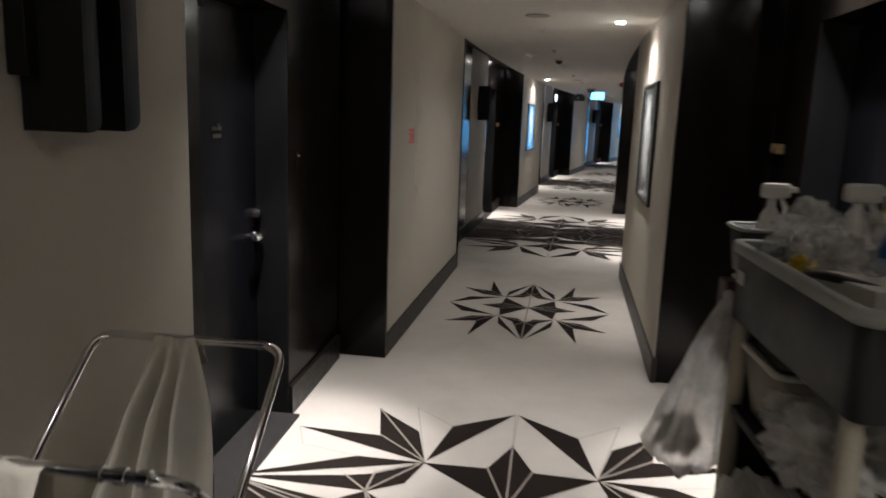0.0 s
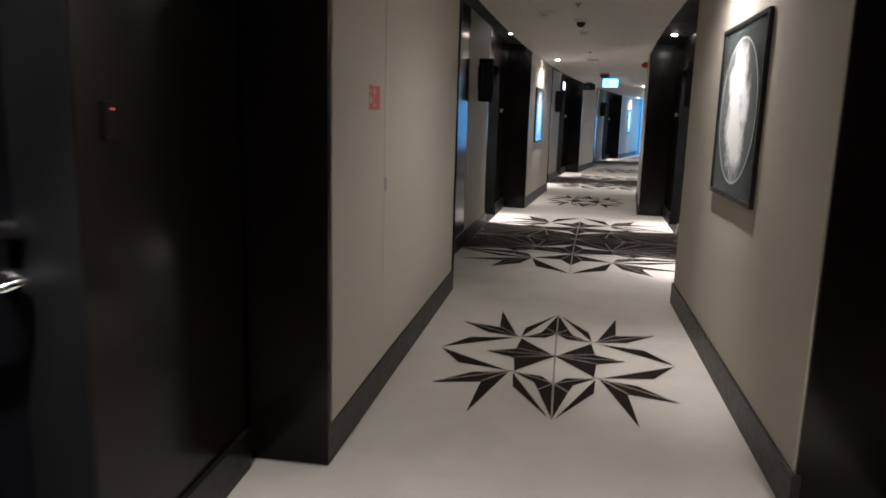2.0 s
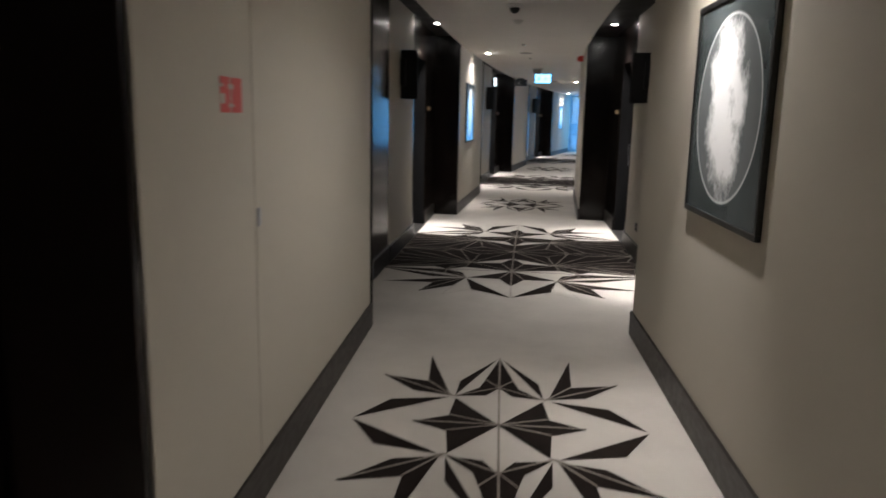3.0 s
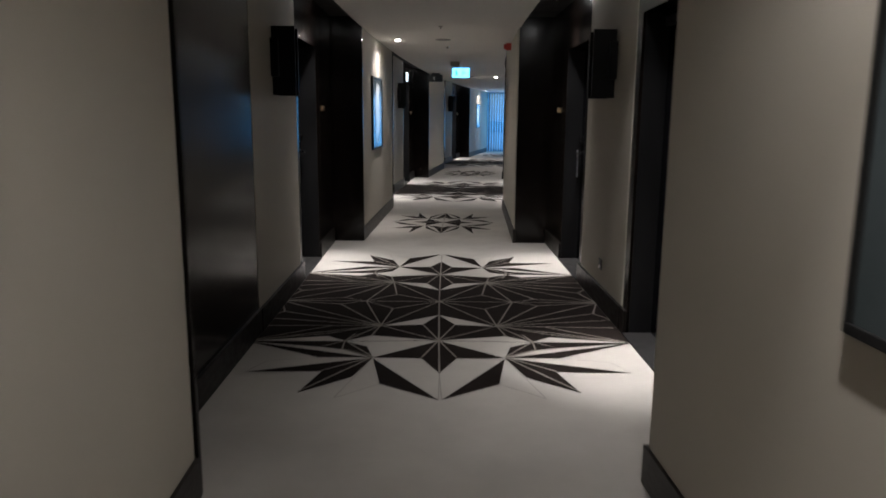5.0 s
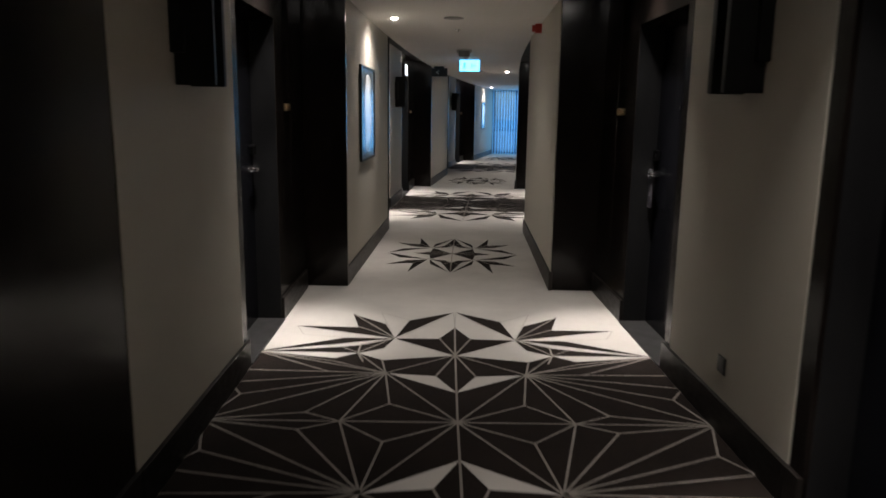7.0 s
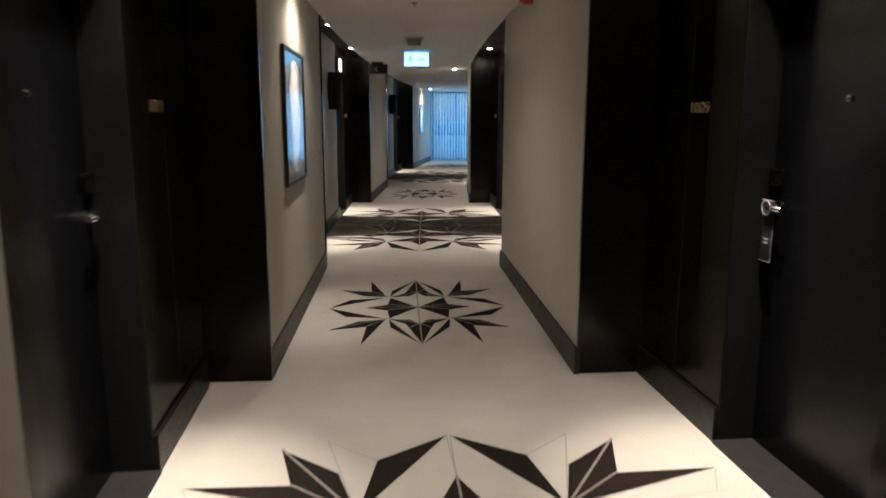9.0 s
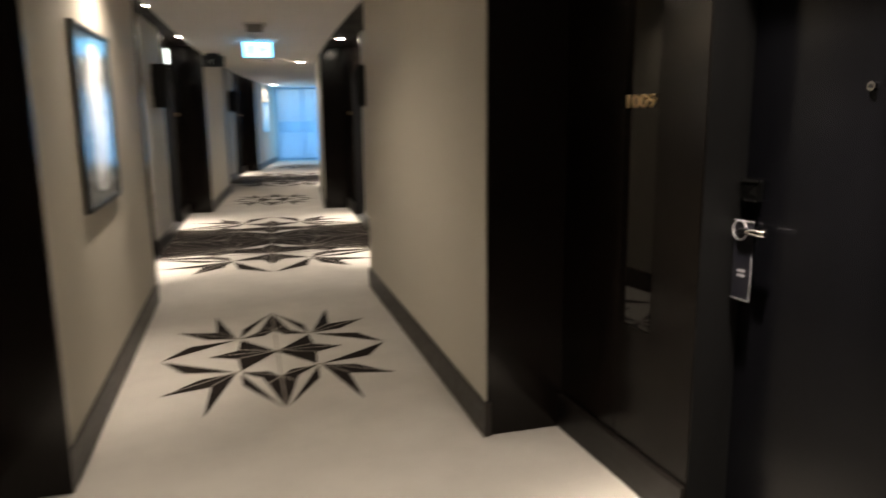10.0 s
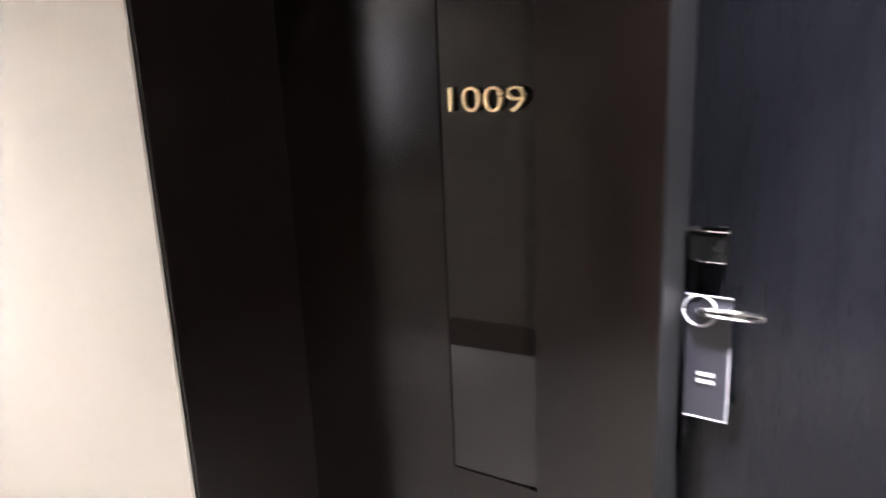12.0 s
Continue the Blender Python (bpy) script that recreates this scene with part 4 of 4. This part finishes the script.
for x, y, turn in ((-0.02, -0.3, 0), (0.08, -0.28, 20)):
    pot = thing("black_pot", on_trolley(x, y, turn=turn), "shiny black pot with a steel rim on the trolley", "pot", "pots on the trolley")
    part("body", cyl(0.045, 0.052, 0.09, pose(0, 0, 0.045), 24), M_BLACK, pot)
    part("rim", tube([(0.052 * math.cos(k * math.tau / 24), 0.052 * math.sin(k * math.tau / 24), 0.09) for k in range(25)], 0.004, 6), M_CHROME, pot)
solid("blue_packet", crumpled(0.06, 0.05, 0.05, 51.0, 0.35), M_BLUE, on_trolley(-0.02, -0.385, TZ - 0.072 + 0.043), "bright blue plastic packet in the tray", "packet")

# the middle shelf: a pale bin with a black-edged lid, and bags that bulge out of the side
pb = thing("waste_bin", on_trolley(-0.04, 0.2, 0.77), "pale beige plastic bin with a black-edged lid", "bin")
part("bin_body", loft([ring(0.11, 0.13, 0.03, 0.0), ring(0.14, 0.16, 0.035, 0.19)], True, True), M_POST, pb)
part("bin_lid", loft([ring(0.145, 0.165, 0.035, 0.191), ring(0.148, 0.168, 0.035, 0.2), ring(0.14, 0.16, 0.03, 0.208)], True, True), M_PAPER, pb, "white lid")
part("lid_seal", tube(ring(0.13, 0.15, 0.03, 0.211) + ring(0.13, 0.15, 0.03, 0.211)[:1], 0.006, 8), M_BLACK, pb, "black seal round the lid")
part("lid_grip", box(-0.03, 0.03, -0.02, 0.02, 0.208, 0.232, 0.006), M_BLACK, pb, "black grip")
SHELF_BAGS = ((-0.12, -0.2, 0.17, 0.17, 0.13, 55.0, 0.77), (-0.08, 0.02, 0.16, 0.14, 0.1, 61.0, 0.77))
for x, y, sx, sy, sz, seed, z in SHELF_BAGS:
    solid("plastic_bag", crumpled(sx, sy, sz, seed, 0.42), M_FILM, on_trolley(x, y, z + sz * 0.85), "crumpled milky plastic bag on the middle shelf", "plastic bag", "loose plastic bags")
solid("linen_bag", crumpled(0.15, 0.17, 0.2, 21, 0.3), M_CLOTH, on_trolley(-0.09, 0.24, 0.23 + 0.17), "bulging beige cloth bag on the trolley's base", "cloth bag")
for x, y, sx, sy, sz, seed in ((-0.16, 0.02, 0.17, 0.16, 0.25, 24.0), (-0.19, -0.22, 0.21, 0.19, 0.27, 27.0)):
    solid("rubbish_bag", crumpled(sx, sy, sz, seed, 0.42), M_FILM, on_trolley(x, y, 0.23 + sz * 0.85), "bulging pale plastic bag on the trolley's base", "plastic bag", "bags on the trolley's base")

# the clear bag that hangs at the trolley's end, with wrapped things inside
hb = thing("hanging_refuse_bag", at(0.66, 2.28, 0.0), "translucent white refuse bag hanging at the trolley's end", "refuse bag")
rows = []
for j in range(19):
    v = j / 18
    r = 0.018 + 0.15 * (1 - v) ** 0.9 * min(1, (v + 0.03) / 0.14) ** 0.45
    row = []
    for i in range(64):
        a = i * math.tau / 64
        n1 = noise.noise(Vector((math.cos(a) * 2.4, math.sin(a) * 2.4, v * 1.1)))
        fold = 0.13 * math.sin(a * 9 + 4 * n1) * (0.35 + v) + 0.05 * abs(math.sin(a * 17 + v * 3))
        q = r * (1 + 0.28 * n1 + fold)
        row.append((q * math.cos(a) * 0.85 + 0.075 * v, q * math.sin(a) - 0.13 * v, 0.47 + 0.62 * v - 0.03 * n1 * (1 - v)))
    rows.append(row)
part("film", loft(rows, True, False), M_FILM_THIN, hb)
part("knot", crumpled(0.02, 0.02, 0.03, 71, 0.3), M_FILM, hb, "gathered neck of the bag", pose(0.075, -0.13, 1.1))
M_FILL = mottled("wrapped_refuse", (0.30, 0.27, 0.21), 0.8, 12, 90, 0.5, 0.5)
part("refuse", crumpled(0.085, 0.1, 0.085, 41, 0.4), M_FILL, hb, "brownish wrapped refuse inside", pose(-0.01, 0, 0.565))

# ---------------------------------------------------------------- laundry rack
lr = thing("laundry_rack", at(-0.83, 1.25), "folding chrome tube laundry rack with cloths, beside the wall", "laundry rack")
u_a = rounded([(0.28, -0.68, 0.02), (0.28, 0.42, 0.985), (-0.28, 0.42, 0.985), (-0.28, -0.68, 0.02)], 0.07)
u_b = rounded([(0.305, 0.62, 0.02), (0.305, -0.2, 0.91), (-0.255, -0.2, 0.91), (-0.255, 0.62, 0.02)], 0.07)
part("rack_frame", tube(u_a, 0.0125, 12), M_CHROME, lr, "bent chrome tube")
part("rack_frame", tube(u_b, 0.0125, 12), M_CHROME, lr, "bent chrome tube")
for x in (-0.28, 0.295):
    part("pivot", cyl(0.014, 0.014, 0.05, pose(x, 0.06, 0.62, 0, 90, 0), 14), M_CHROME, lr)
for x in (0.12, 0.17, 0.22):
    part("clamp", cyl(0.017, 0.017, 0.022, pose(x, -0.2, 0.91, 0, 90, 0), 14), M_CHROME, lr, "chrome clamp ring")


def drape(width_top, width_low, length, back, seed):
    """A cloth laid over the bar: a short flap behind and a long folded fall in front."""
    bm = bmesh.new()
    n, rows = 34, 30
    grid = []
    for j in range(rows + 1):
        v = j / rows
        L = -back + (length + back) * v
        row = []
        for i in range(n + 1):
            x = i / n - 0.5
            w = width_top + (width_low - width_top) * max(0, L / length) ** 0.8
            fold = 0.06 * math.sin(x * 17 + seed + 1.5 * math.sin(x * 5)) * min(1, abs(L) * 5) + 0.012 * noise.noise(Vector((x * 6, L * 5, seed)))
            if L < 0:
                y, z = 0.017 + 0.2 * -L, L * 0.98
            else:
                y, z = -0.017 - 0.36 * L, -L * 0.93
            z += 0.014 * math.exp(-(L * 22) ** 2)
            row.append(bm.verts.new((x * w - 0.05 * max(0, L), y - fold, z + 0.01 * noise.noise(Vector((x * 4, seed, L))))))
        grid.append(row)
    for q, w in zip(grid, grid[1:]):
        for i in range(n):
            f = bm.faces.new((q[i], q[i + 1], w[i + 1], w[i]))
            f.smooth = True
    return bm


solid("draped_cloth", drape(0.11, 0.46, 0.72, 0.1, 2.0), M_CLOTH, at(-0.865, 1.67, 0.988), "creased white cotton cloth draped over the rack's bar", "cloth")
solid("draped_cloth", drape(0.26, 0.3, 0.42, 0.14, 5.0), M_CLOTH, at(-0.945, 1.05, 0.913), "beige cotton cloth over the rack's lower bar", "cloth")
# faint two-line lettering on the service door
ds = thing("door_lettering", in_bay(0, -DEEP - 0.1705, 2.93, 1.52), "dull gold lettering on the service door, unreadable", "sign")
for z0, w in ((0.012, 0.1), (-0.02, 0.085)):
    part("print_bar", box(0, 0.0012, -w / 2, w / 2, z0, z0 + 0.018), M_LETTER, ds)
# card reader on the black panel beside the first door
cr = thing("card_reader", in_bay(0, -DEEP, 3.53, 1.37), "small black card reader with a red light", "card reader")
part("case", box(0, 0.01, -0.03, 0.03, -0.05, 0.05, 0.003), M_PANEL, cr)
part("indicator", cyl(0.003, 0.003, 0.004, pose(0.011, 0, 0.03, 0, 90, 0), 8), glow("red_led", (1.0, 0.05, 0.02), 0.8), cr, "tiny red light")
